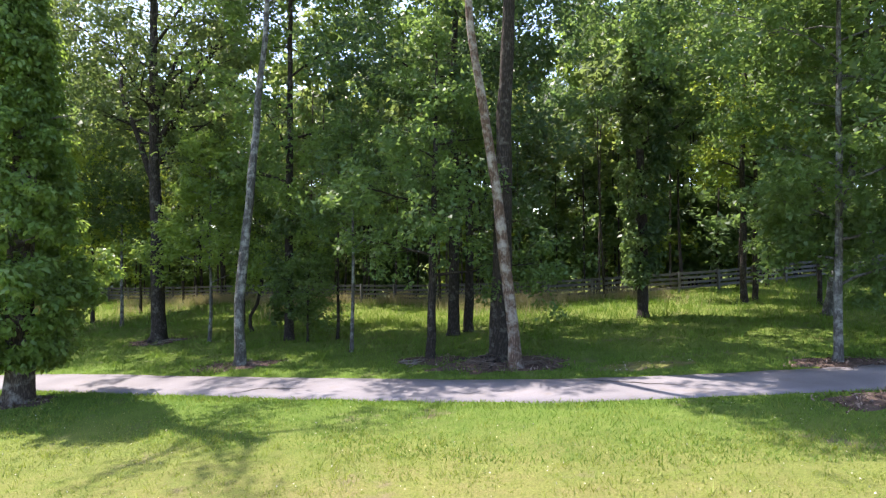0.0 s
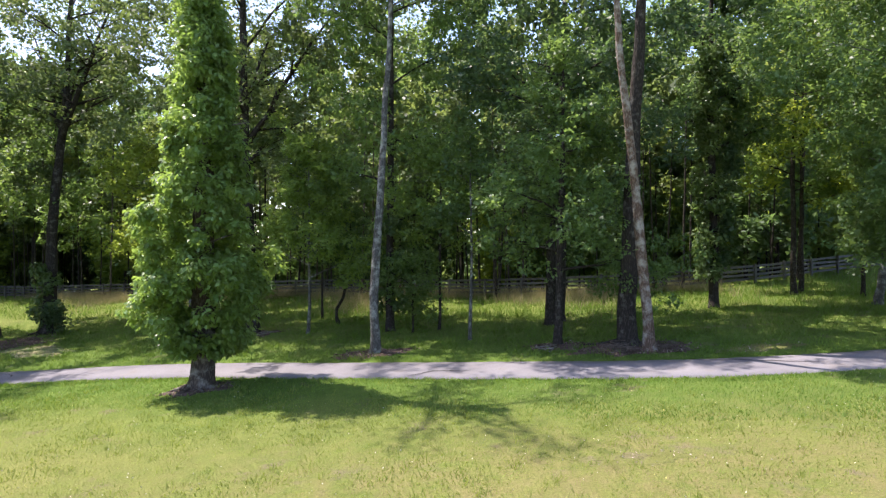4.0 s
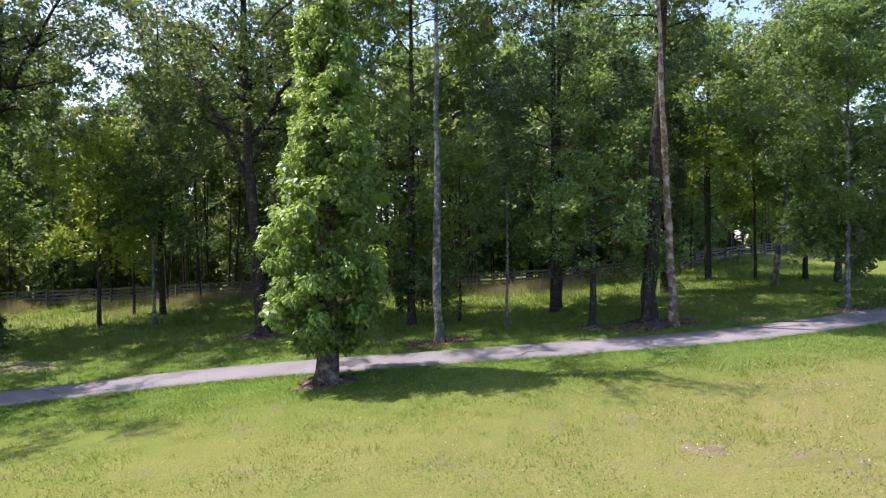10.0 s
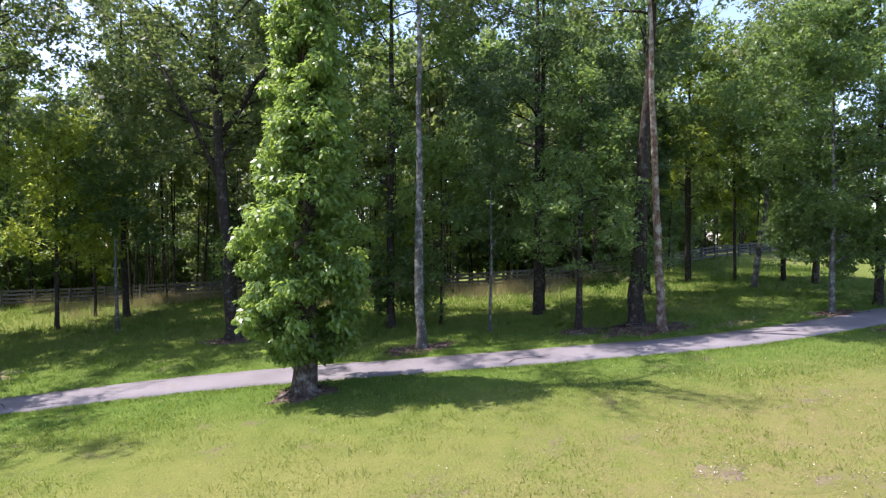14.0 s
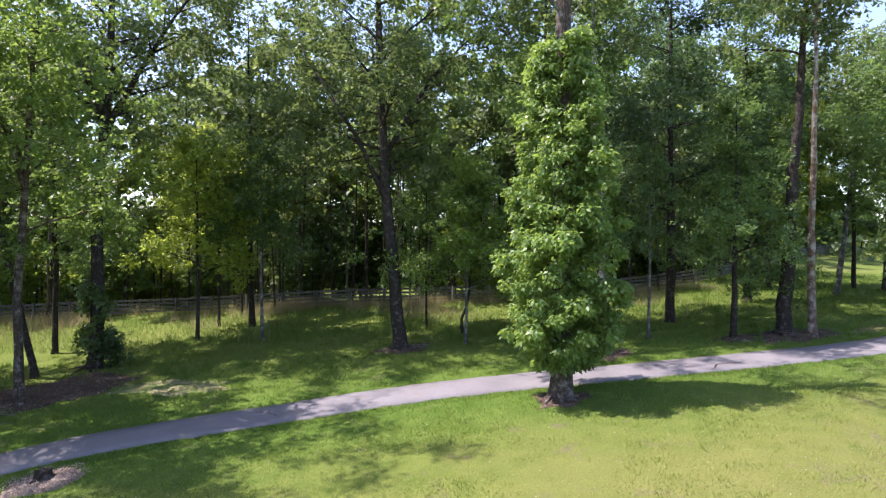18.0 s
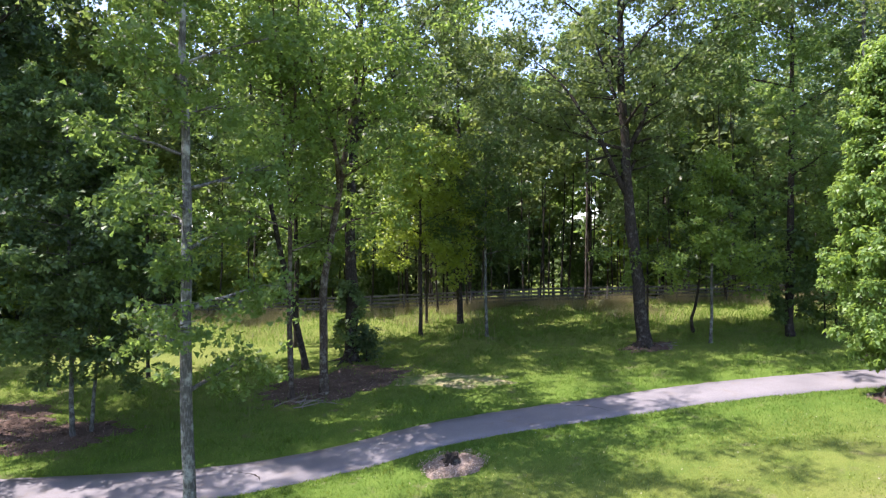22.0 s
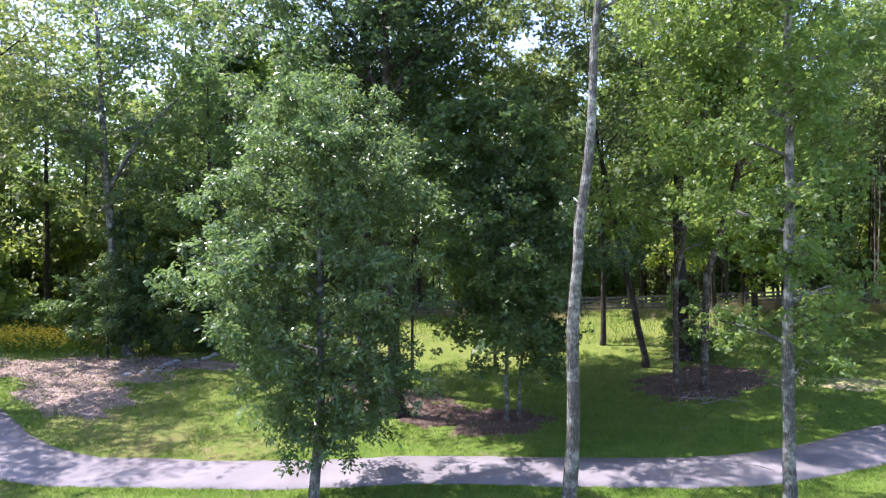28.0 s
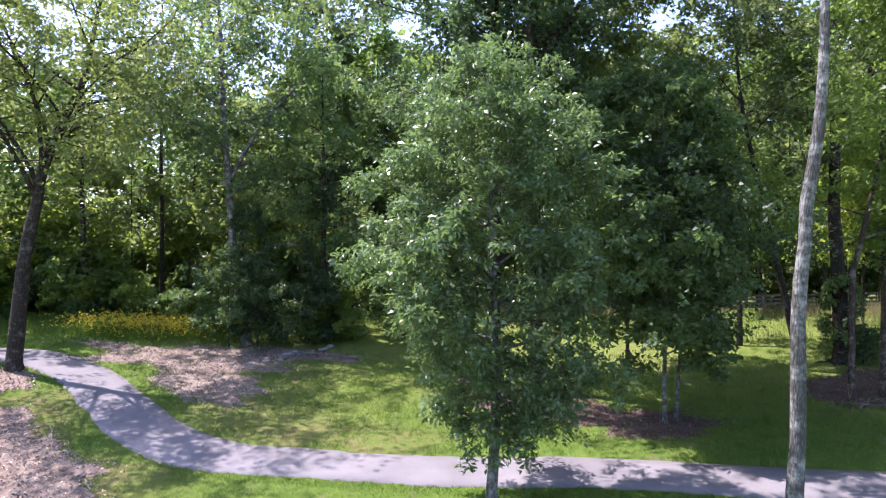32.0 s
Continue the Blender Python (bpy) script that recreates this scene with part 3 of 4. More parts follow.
tree("woodland_tree", "dark slim trunk close to the fence", 14.8, 28.2, 0.13, 16, 4.0, 3.0, 4500, 0.18, LEAF_YELLOW, BARK_DARK, limbs=12, group=TALL)
tree("maple_tree", "young maple with low dense dark foliage", RTX, RTY, 0.12, 14, 1.8, 3.1, 26000, 0.125, LEAF_MAPLE, BARK_GREY, limbs=24, rise=0.3, flat=0.55, shape="round", group=SMALL)
tree("maple_tree", "broad dark tree shading the path end", 14.6, 16.4, 0.2, 17, 1.4, 5.0, 17000, 0.18, LEAF_DARK, BARK_DARK, limbs=18, rise=0.25, flat=0.45, group=SMALL)
tree("leaning_tree", "grey leaning trunk by the fence", 15.4, 23.8, 0.18, 18, 8, 3.2, 4000, 0.18, LEAF_OAK, BARK_GREY, lean=((0, 0, 0), (8, 1.0, -0.3)), limbs=11, group=TALL)
tree("woodland_tree", "slim trunk with light foliage", 16.63, 26.10, 0.1, 14, 3.5, 2.6, 3500, 0.19, LEAF_MAPLE, BARK_DARK, limbs=10, group=SMALL)
tree("woodland_tree", "middling trunk with dense green crown", 19.61, 25.04, 0.15, 16, 3.5, 3.4, 5000, 0.19, LEAF_MAPLE, BARK_DARK, limbs=12, group=TALL)
tree("woodland_tree", "stout trunk with dense green crown", 20.17, 23.20, 0.2, 17, 3.0, 3.8, 6000, 0.19, LEAF_MAPLE, BARK_BROWN, limbs=13, group=TALL)
# the middle stretch
tree("oak_tree", "big spreading oak with a fork high up", -13.62, 28.42, 0.34, 24, 8, 7.0, 21000, 0.18, LEAF_OAK, BARK_DARK, lean=((0, 0, 0), (6, -0.3, 0.4), (13, -0.65, 0.8)), limbs=14, rise=0.6, shape="vase", group=TALL, flare=1.6, forks=((7.5, 150, 11, 0.16), (9.5, 20, 10, 0.17), (11, 80, 9, 0.13)))
tree("maple_tree", "small maple with a light green crown", -10.63, 27.06, 0.08, 9.5, 2.4, 2.6, 8000, 0.14, LEAF_SUNNY, BARK_GREY, limbs=13, rise=0.35, shape="cone", group=SMALL)
tree("sapling", "thin straight dark sapling", -10.57, 31.66, 0.07, 10, 4, 2.2, 3500, 0.16, LEAF_MAPLE, BARK_DARK, limbs=10, group=SMALL)
tree("crooked_tree", "short crooked dark stem bending sideways", -9.42, 29.38, 0.09, 6, 2.6, 1.6, 2000, 0.14, LEAF_MAPLE, BARK_DARK, lean=((0, 0, 0), (0.6, -0.25, 0), (1.6, 0.3, 0.1), (4, 0.5, 0.1)), limbs=7, group=SMALL)
tree("sapling", "thin grey sapling with yellow-green leaves", -19.09, 35.34, 0.1, 11, 4.4, 2.4, 4200, 0.17, LEAF_MAPLE, BARK_GREY, limbs=11, group=SMALL)
tree("woodland_tree", "dark trunk at the meadow edge", -18.92, 39.55, 0.2, 20, 5, 3.6, 5500, 0.2, LEAF_OAK, BARK_DARK, limbs=13, group=TALL)
tree("sapling", "thin dark stem at the meadow edge", -20.82, 40.82, 0.09, 12, 4, 2.4, 3200, 0.2, LEAF_YELLOW, BARK_DARK, limbs=10, group=SMALL)
tree("maple_tree", "bright yellow-green maple in the sun", -22.26, 37.81, 0.12, 12, 3.2, 3.0, 6500, 0.18, LEAF_YELLOW, BARK_DARK, limbs=14, group=SMALL)
tree("oak_tree", "large oak with heavy upper limbs and shrubby foot", -27.25, 34.70, 0.34, 26, 11.5, 6.4, 14000, 0.19, LEAF_OAK, BARK_DARK, lean=((0, 0, 0), (8, 0.15, 0.5), (14, 0.7, 0.8)), limbs=11, rise=0.6, shape="vase", group=TALL, flare=1.5, forks=((11.5, -20, 11, 0.19), (12.0, 165, 10, 0.16), (13.0, 70, 9, 0.13)))
tree("shrub", "dark shrub growing round a tree foot", -26.55, 34.2, 0.04, 1.5, 0.2, 0.6, 900, 0.13, LEAF_DARK, BARK_DARK, limbs=8, rise=0.6, group="shrubs", category="shrub")
# On this pair the long forks are added, unseen limbs shading path and lawn.
tree("woodland_tree", "grey trunk in a small clump", -29.57, 29.64, 0.19, 18, 6.5, 3.2, 12500, 0.15, LEAF_MAPLE, BARK_BROWN, shape="cone", lean=((0, 0, 0), (5, 0.1, -0.1), (12, 0.8, -2.2)), limbs=13, group=TALL, forks=((8.5, -112, 10, 0.09), (10, -92, 10, 0.08), (9.2, -135, 9, 0.07)))
tree("woodland_tree", "thin grey trunk in a small clump", -30.93, 29.68, 0.13, 16, 5.6, 2.8, 9500, 0.15, LEAF_MAPLE, BARK_BROWN, shape="cone", lean=((0, 0, 0), (5, -0.1, -0.1), (12, -0.4, -2.4)), limbs=12, group=SMALL, forks=((8.0, -118, 10, 0.08), (9.5, -98, 9, 0.07)))
tree("leaning_tree", "dark trunk slanting across the clearing", -29.60, 34.22, 0.17, 19, 8, 3.4, 5000, 0.18, LEAF_OAK, BARK_DARK, lean=((0, 0, 0), (12, -2.2, 0.9)), limbs=11, group=TALL)
tree("woodland_tree", "dark trunk behind the clearing", -29.36, 39.35, 0.16, 18, 5, 3.4, 5000, 0.2, LEAF_MAPLE, BARK_DARK, limbs=12, group=TALL)
# the lower end
tree("young_tree", "tall slim grey trunk at the lawn edge", -34.60, 19.44, 0.16, 18, 3.2, 1.8, 12000, 0.115, LEAF_SUNNY, BARK_GREY, limbs=26, rise=0.38, flat=0.6, clump=0.9, group=TALL)
tree("leaning_tree", "slender grey lichen-spotted trunk leaning at the path edge", -39.72, 21.10, 0.19, 20, 12.6, 4.4, 6000, 0.12, LEAF_OAK, BARK_GREY, lean=((0, 0, 0), (2.2, 0.1, 0), (6.2, 0.3, -0.1), (8.2, 0.5, -0.2), (10.2, 0.7, -0.25), (14.2, 1.0, -0.1)), limbs=9, group=TALL)
tree("young_tree", "leafy young tree with drooping long leaves at the path", -46.1, 23.36, 0.15, 12.0, 1.5, 2.6, 46000, 0.125, LEAF_SILVER, BARK_GREY, lean=((0, 0, 0), (3, 0.25, 0.45), (8, 0.35, 1.1)), limbs=38, rise=0.45, flat=0.6, drop=0.5, shape="round", group=SMALL, narrow=0.42, clump=1.0, corners=4, more=1.5)
tree("round_tree", "dense dark round-crowned tree with twin stems", -38.68, 29.07, 0.085, 13.0, 2.4, 2.5, 26000, 0.15, LEAF_DARK, BARK_GREY, limbs=26, rise=0.25, flat=0.85, clump=1.2, group=SMALL)
tree("round_tree", "second slim stem of a dark twin-stemmed tree", -38.11, 29.31, 0.07, 10, 3.0, 2.6, 6000, 0.14, LEAF_DARK, BARK_GREY, lean=((0, 0, 0), (3, 0.25, 0.1)), limbs=13, rise=0.3, flat=0.5, group=SMALL)
tree("oak_tree", "thick dark trunk with exposed roots", -43.71, 35.34, 0.36, 26, 10.5, 6.2, 15000, 0.19, LEAF_DARK, BARK_DARK, limbs=15, rise=0.45, group=TALL, flare=1.9)
tree("oak_tree", "dark furrowed trunk forking high above a mulch bed", -42.55, 31.20, 0.30, 22, 13.5, 4.2, 11000, 0.17, LEAF_DARK, BARK_DARK, lean=((0, 0, 0), (8, -0.45, 0), (12.5, -0.5, 0)), limbs=10, rise=0.5, group=TALL, forks=((12.2, 150, 8, 0.17), (12.4, 10, 9, 0.16)), flare=1.5)
tree("sapling", "thin straight stem in the shade", -41.14, 37.11, 0.08, 19, 6.5, 3.2, 8000, 0.19, LEAF_MAPLE, BARK_DARK, limbs=13, group=SMALL)
tree("sapling", "thin straight stem in the shade", -36.86, 36.68, 0.09, 21, 7.5, 3.8, 10000, 0.19, LEAF_OAK, BARK_DARK, limbs=14, group=SMALL)
tree("oak_tree", "tall forked tree with shrubs round its foot", -56.72, 44.54, 0.27, 26, 8.0, 5.6, 10000, 0.2, LEAF_DARK, BARK_GREY, lean=((0, 0, 0), (11.5, -1.1, 0)), limbs=14, rise=0.6, shape="vase", group=TALL, forks=((9.5, 10, 10, 0.15), (11, 170, 9, 0.13)))
tree("woodland_tree", "dark trunk at the edge of the woods", -52.38, 45.77, 0.2, 18, 5.5, 3.6, 6500, 0.2, LEAF_DARK, BARK_DARK, limbs=13, group=TALL)
# The forks from -65 to -125 degrees are added to shade the bend.
tree("crooked_tree", "dark crooked forked trunk beside the bend", -65.84, 38.24, 0.36, 19, 9.6, 6.4, 11000, 0.18, LEAF_OAK, BARK_DARK, lean=((0, 0, 0), (5, 0.45, 0.1), (10.3, 1.34, 0.3), (14, 2.95, 0.7)), limbs=12, rise=0.4, group=TALL, forks=((8.6, 170, 8, 0.14), (9.5, 20, 7, 0.12), (8.4, -30, 8, 0.1), (8.0, -125, 9, 0.12), (9.2, -65, 9, 0.12), (10.5, -95, 9, 0.1)))
tree("woodland_tree", "dark trunk beyond the flowers", -68.70, 50.85, 0.22, 19, 6, 3.4, 4500, 0.21, LEAF_OAK, BARK_DARK, limbs=13, group=TALL)
rng_shrub = np.random.default_rng(17)
for i in range(20):
    sx = -74 + 1.45 * i + rng_shrub.normal() * 0.6
    sy = (50.2 if sx < -58 else 46.9) + rng_shrub.normal() * 1.6 - 0.05 * (sx + 58)
    sh = 0.8 + 3.6 * rng_shrub.random() ** 1.7
    tree("shrub", "leafy green shrub at the woodland edge", sx, sy, 0.03, sh, 0.15, sh * rng_shrub.uniform(0.4, 0.75), 1500, 0.15, LEAF_YELLOW if i % 3 == 0 else LEAF_MAPLE, BARK_DARK, limbs=8, rise=0.45, flat=0.3, shape="round" if i % 2 else "vase", clump=0.65, twiggy=False,
         group="shrubs", category="shrub", lean=((0, 0, 0), (sh * 0.6, rng_shrub.normal() * 0.3, rng_shrub.normal() * 0.3)))


for sx, sy, sh in ((-57.6, 43.8, 4.6), (-56.0, 44.0, 4.0), (-57.0, 45.2, 5.2), (-52.9, 45.2, 3.6), (-51.8, 45.4, 2.8), (-69.4, 50.2, 2.6)):
    tree("shrub", "tall dark shrub growing round a woodland trunk", sx, sy, 0.04, sh, 0.2, sh * 0.5, 2400, 0.15, LEAF_YELLOW if sh < 3 else LEAF_DARK, BARK_DARK, limbs=9, rise=0.4, flat=0.26, shape="round", clump=0.62, twiggy=False,
         group="shrubs", category="shrub")


# ---- fence ----
FENCE_LINE = curve_through([(60, 47), (38, 40.5), (22, 35.6), (14.7, 33.4), (8.7, 33.2), (3.6, 34.5), (-1.8, 36.8), (-12.5, 41.9), (-17.8, 44.3), (-25.2, 47.6), (-35.5, 52.3), (-46.8, 57.2)], 0.2)


def build_fence():
    seg = np.linalg.norm(np.diff(FENCE_LINE, axis=0), axis=1)
    s = np.concatenate([[0], np.cumsum(seg)])
    posts = [np.array([np.interp(d, s, FENCE_LINE[:, k]) for k in (0, 1)]) for d in np.arange(0, s[-1], 2.44)]
    base = thing("board_fence", float(posts[0][0]), float(posts[0][1]), 0, "weathered grey four-board wooden fence along the woods", "fence")
    rng = np.random.default_rng(21)

    def board(a, b, hw, hh):
        a, b = np.array(a, float), np.array(b, float)
        t = unit(b - a)
        n = unit(np.cross(t, (0, 0, 1.0)))
        u = np.cross(n, t)
        v = [tuple(p + sx * hw * n + sz * hh * u) for p in (a, b) for sx, sz in ((-1, -1), (1, -1), (1, 1), (-1, 1))]
        return v, [(0, 1, 2, 3), (7, 6, 5, 4), (0, 4, 5, 1), (1, 5, 6, 2), (2, 6, 7, 3), (3, 7, 4, 0)]

    o = np.array([posts[0][0], posts[0][1], 0])
    for i, p in enumerate(posts):
        z = float(gz(*p))
        lean = rng.normal(size=2) * 0.015
        v, f = board(np.array([*p, z - 0.1]) - o, np.array([*(p + lean), z + 1.17]) - o, 0.06, 0.06)
        part("post", mesh_of("post", v, f), FENCE_WOOD, base)
        if i + 1 < len(posts):
            q = posts[i + 1]
            zq = float(gz(*q))
            off = unit(np.array([q[1] - p[1], p[0] - q[0]])) * 0.085
            for h in (0.28, 0.54, 0.80, 1.06):
                v, f = board(np.array([*(p + off), z + h + rng.normal() * 0.012]) - o, np.array([*(q + off), zq + h + rng.normal() * 0.012]) - o, 0.016, 0.07)
                part("rail", mesh_of("rail", v, f), FENCE_WOOD, base)


build_fence()


# ---- the woods behind ----
def behind(x, y):
    """How far a place lies behind the fence line and its run-on."""
    o = np.argsort(FENCE_LINE[:, 0])
    edge = np.interp(x, FENCE_LINE[o, 0], FENCE_LINE[o, 1])
    edge = np.where(np.asarray(x) < -44, 58.0, edge)
    return y - edge


def woods():
    rng = np.random.default_rng(77)
    kinds = []
    for i, (h, low, spread, leaf) in enumerate([(24, 5, 4.2, LEAF_MAPLE), (27, 7, 4.8, LEAF_OAK), (22, 4, 4.0, LEAF_MAPLE), (25, 6, 4.4, LEAF_OAK), (20, 3.5, 3.8, LEAF_DARK)]):
        kinds.append(tree("woodland_tree", "slim woodland tree with a high crown", -30 + 9 * i, 62 + i, 0.16, h, low, spread, 5600, 0.36, leaf, BARK_DARK, limbs=11, group="trees of the wood", sides=8, corners=3, more=1.0, clump=1.35, twiggy=False))
    low_kinds = []
    for i, (h, spread, leaf) in enumerate([(6.5, 2.4, LEAF_YELLOW), (5, 2.2, LEAF_MAPLE), (8, 2.6, LEAF_OAK), (7, 2.6, LEAF_DARK)]):
        low_kinds.append(tree("understorey_tree", "low leafy tree in the shade of the wood", -28 + 8 * i, 57 + i, 0.06, h, 0.8, spread, 3000, 0.33, leaf, BARK_DARK, limbs=11, rise=0.45, group="low trees of the wood", sides=6, corners=3, more=1.0, clump=1.3, twiggy=False))
    placed = []

    def scatter(n, kind_list, near, far, gap, power, x0=-118, x1=78):
        k = tries = 0
        while k < n and tries < 9000:
            tries += 1
            x = rng.uniform(x0, x1)
            y = -behind(x, 0.0) + near * (1.25 if -46 < x < -6 else 1.0) + (far - near) * rng.random() ** power
            if x < -66:
                y -= 5 + 0.55 * (-66 - x)
            if kind_list is kinds and (-35 < x < -21 and y < 85 or -75 < x < -58 and y < 57):
                continue
            if path_distance(x, y)[0] < 4 or any((x - a) ** 2 + (y - b) ** 2 < gap * gap for a, b in placed):
                continue
            placed.append((x, y))
            c = copy_thing(kind_list[int(rng.integers(len(kind_list)))], pose(x, y, float(gz(x, y)) - 0.05, 0, 0, rng.uniform(0, 360)))
            s = rng.uniform(0.88, 1.22)
            c.scale = (s, s, s * rng.uniform(0.9, 1.12))
            k += 1

    poles = []
    for i, (h, low, spread, bark) in enumerate([(15, 8, 1.8, BARK_DARK), (17, 10, 2.0, BARK_BROWN), (12, 6, 1.6, BARK_DARK), (14, 7, 1.7, BARK_DARK)]):
        poles.append(tree("woodland_sapling", "thin bare-stemmed young tree crowded among others", -24 + 7 * i, 55 + i, 0.075, h, low, spread, 650, 0.36, LEAF_OAK, bark, lean=((0, 0, 0), (6, 0.2 * (i - 1.5), 0.1)), limbs=2, group="thin trees of the wood", sides=6, more=1.0, clump=1.3, twiggy=False))
    scatter(112, poles, 0.9, 22, 0.8, 1.3)
    scatter(90, poles, -1.2, 11, 0.9, 1.0, -48, 24)
    scatter(108, kinds, 3.2, 42, 2.6, 1.5)
    scatter(126, low_kinds, 1.5, 30, 1.4, 1.2)
    scatter(9, kinds, 6, 20, 2.4, 1.0, -60, -38)
    scatter(26, low_kinds, -2, 22, 1.4, 1.0, -100, -48)
    rng = np.random.default_rng(78)
    # the depth of the wood, too far to tell one tree from the next
    a = rng.uniform(0, 2 * math.pi, 2500)
    d = rng.uniform(88, 112, 2500)
    cx, cy = -20 + d * np.cos(a), 5 + d * np.sin(a)
    top = 13 + 4 * np.sin(a * 9) + 3 * np.sin(a * 23)
    cz = rng.random(2500) ** 1.3 * top - 2.5
    cr = rng.uniform(2.0, 4.0, 2500)
    cx[:700], cy[:700], cz[:700] = -20 + 0.86 * (cx[:700] + 20), 5 + 0.86 * (cy[:700] - 5), rng.uniform(-5, 5, 700)
    quads = leaf_cloud(rng, np.stack([cx, cy, cz], 1), np.stack([cr, cr, cr * 0.8], 1), [32] * 2500, 1.3)
    ob = new("far_woods", array_mesh("far_woods", quads, 4))
    ob.data.materials.append(LEAF_OAK)
    tagged(ob, "distant dark green deciduous woods round the grounds", "woods", kind="stuff")


woods()


# ---- beds, stump and litter ----
BEDS = []


def bed(name, label, cx, cy, rx, ry, turn, material, lift=0.05, chips=0, chip_material=None, chip_size=0.09, ragged=0.6):
    """A low irregular patch laid over the grass, with loose chips on it."""
    rng = np.random.default_rng(len(BEDS) + 300)
    BEDS.append((cx, cy, rx, ry, turn))
    c, s = math.cos(radians(turn)), math.sin(radians(turn))
    rings, spokes = 7, 64
    verts, faces = [], []

    def at(u, a):
        k = 1 + ragged * noise.fractal((math.cos(a) * 1.9 + cx, math.sin(a) * 1.9 + cy, 0.0), 0.8, 2.1, 4) * u
        px, py = rx * u * k * math.cos(a), ry * u * k * math.sin(a)
        return cx + px * c - py * s, cy + px * s + py * c

    verts.append((cx, cy, float(gz(cx, cy)) + lift))
    for i in range(1, rings + 1):
        u = i / rings
        for j in range(spokes):
            x, y = at(u, 2 * math.pi * j / spokes)
            verts.append((x, y, float(gz(x, y)) + lift * (1 - 0.2 * u) - (lift + 0.05) * (i == rings) + 0.012 * rng.normal()))
    faces += [(0, 1 + j, 1 + (j + 1) % spokes) for j in range(spokes)]
    for i in range(rings - 1):
        for j in range(spokes):
            k = (j + 1) % spokes
            faces.append((1 + i * spokes + j, 1 + (i + 1) * spokes + j, 1 + (i + 1) * spokes + k, 1 + i * spokes + k))
    ob = new(name, mesh_of(name, verts, faces, True))
    ob.data.materials.append(material)
    tagged(ob, label, "ground", kind="structure")
    if chips:
        pts = []
        for i in range(chips):
            x, y = at(1.08 * rng.random() ** 0.5, rng.uniform(0, 2 * math.pi))
            pts.append((x, y, float(gz(x, y)) + lift + 0.005))
        quads = leaf_cloud(rng, pts, np.full((chips, 3), 0.02), [1] * chips, chip_size, droop=0.0, narrow=0.4, out=0.1)
        ob = new("loose_chips", array_mesh("loose_chips", quads, 4))
        ob.data.materials.append(chip_material or CHIP)
        tagged(ob, "loose wood chips and bark scraps", "chips", kind="stuff")


M_LABEL = "dark reddish brown mulch spread under the trees"
bed("mulch_bed", M_LABEL, -28.7, 30.9, 3.5, 2.4, 10, MULCH, 0.05, 1500, CHIP_DARK)
bed("mulch_bed", M_LABEL, -42.6, 33.2, 4.4, 2.0, -50, MULCH, 0.05, 1600, CHIP_DARK)
bed("mulch_bed", M_LABEL, -39.4, 29.6, 2.9, 1.5, -20, MULCH, 0.065, 900, CHIP_DARK)
bed("mulch_bed", "small dark mulch ring round a vine-covered trunk", -12.3, 17.15, 1.0, 0.8, 0, MULCH, 0.04, 260, CHIP_DARK)
bed("mulch_bed", M_LABEL, -7.1, 20.7, 1.5, 0.8, 0, MULCH, 0.04, 350, CHIP_DARK)
bed("mulch_bed", "mulch and twig litter round the leaning pair", 1.9, 17.9, 2.0, 1.1, -5, MULCH, 0.045, 700, CHIP_DARK)
bed("mulch_bed", M_LABEL, -0.5, 19.3, 1.0, 0.6, 0, MULCH, 0.04, 200, CHIP_DARK)
bed("mulch_bed", "dark mulch bed at the lawn side of the path", 9.6, 12.3, 1.7, 0.75, 5, MULCH, 0.05, 500, CHIP_DARK)
bed("mulch_bed", M_LABEL, RTX, RTY, 1.3, 0.6, 0, MULCH, 0.045, 260, CHIP_DARK)
bed("mulch_bed", M_LABEL, -13.6, 28.2, 1.5, 0.9, 0, MULCH, 0.045, 300, CHIP_DARK)
bed("chip_mound", "pale wood chips heaped round an old stump", -27.6, 20.1, 0.98, 0.85, 10, CHIP_BED, 0.10, 1500, CHIP, 0.05, 0.15)
bed("chip_bed", "sunlit bed of bark and wood chips beside the bend", -58.4, 41.2, 5.0, 2.7, -8, CHIP_BED, 0.06, 5000, CHIP, 0.09)
bed("chip_bed", "sunlit bed of bark and wood chips beside the bend", -56.7, 37.0, 3.5, 1.9, -55, CHIP_BED, 0.05, 2600, CHIP, 0.09)
# Darker chips on this end put the shrubs' shade into the colour.
bed("chip_bed", "litter of bark under woodland shrubs, chips darkened for the shade", -53.2, 42.2, 3.0, 1.2, -15, CHIP_BED, 0.055, 1300, CHIP_DARK, 0.10)
bed("chip_bed", "thin scatter of bark beside the bend", -63.4, 43.1, 2.7, 0.8, -22, CHIP_BED, 0.05, 900, CHIP, 0.09)
bed("chip_bed", "rough bed of bark and dead wood at the path bend", -59.9, 27.5, 4.4, 2.3, -50, CHIP_BED, 0.06, 5200, CHIP, 0.09)
bed("chip_bed", "rough bed of bark and dead wood at the path bend", -62.6, 32.0, 1.9, 0.9, -50, CHIP_BED, 0.05, 900, CHIP, 0.09)
bed("chip_bed", "bark litter on the verge of the bend", -65.6, 36.8, 2.2, 1.1, -50, CHIP_BED, 0.06, 800, CHIP, 0.13)
bed("dry_grass_patch", "dry straw patch in shaded grass, made paler for dappled sun", -24.2, 28.6, 2.7, 1.15, -38, SUNLIT_STRAW, 0.05, 300, CHIP, 0.05)
bed("bare_soil", "worn bare soil patch in the lawn", -7.3, 6.3, 1.2, 0.5, 20, SOIL, 0.02, 160, CHIP, 0.05)
bed("bare_soil", "worn bare soil patch in the lawn", -5.6, 4.9, 1.1, 0.5, -10, SOIL, 0.02, 160, CHIP, 0.05)
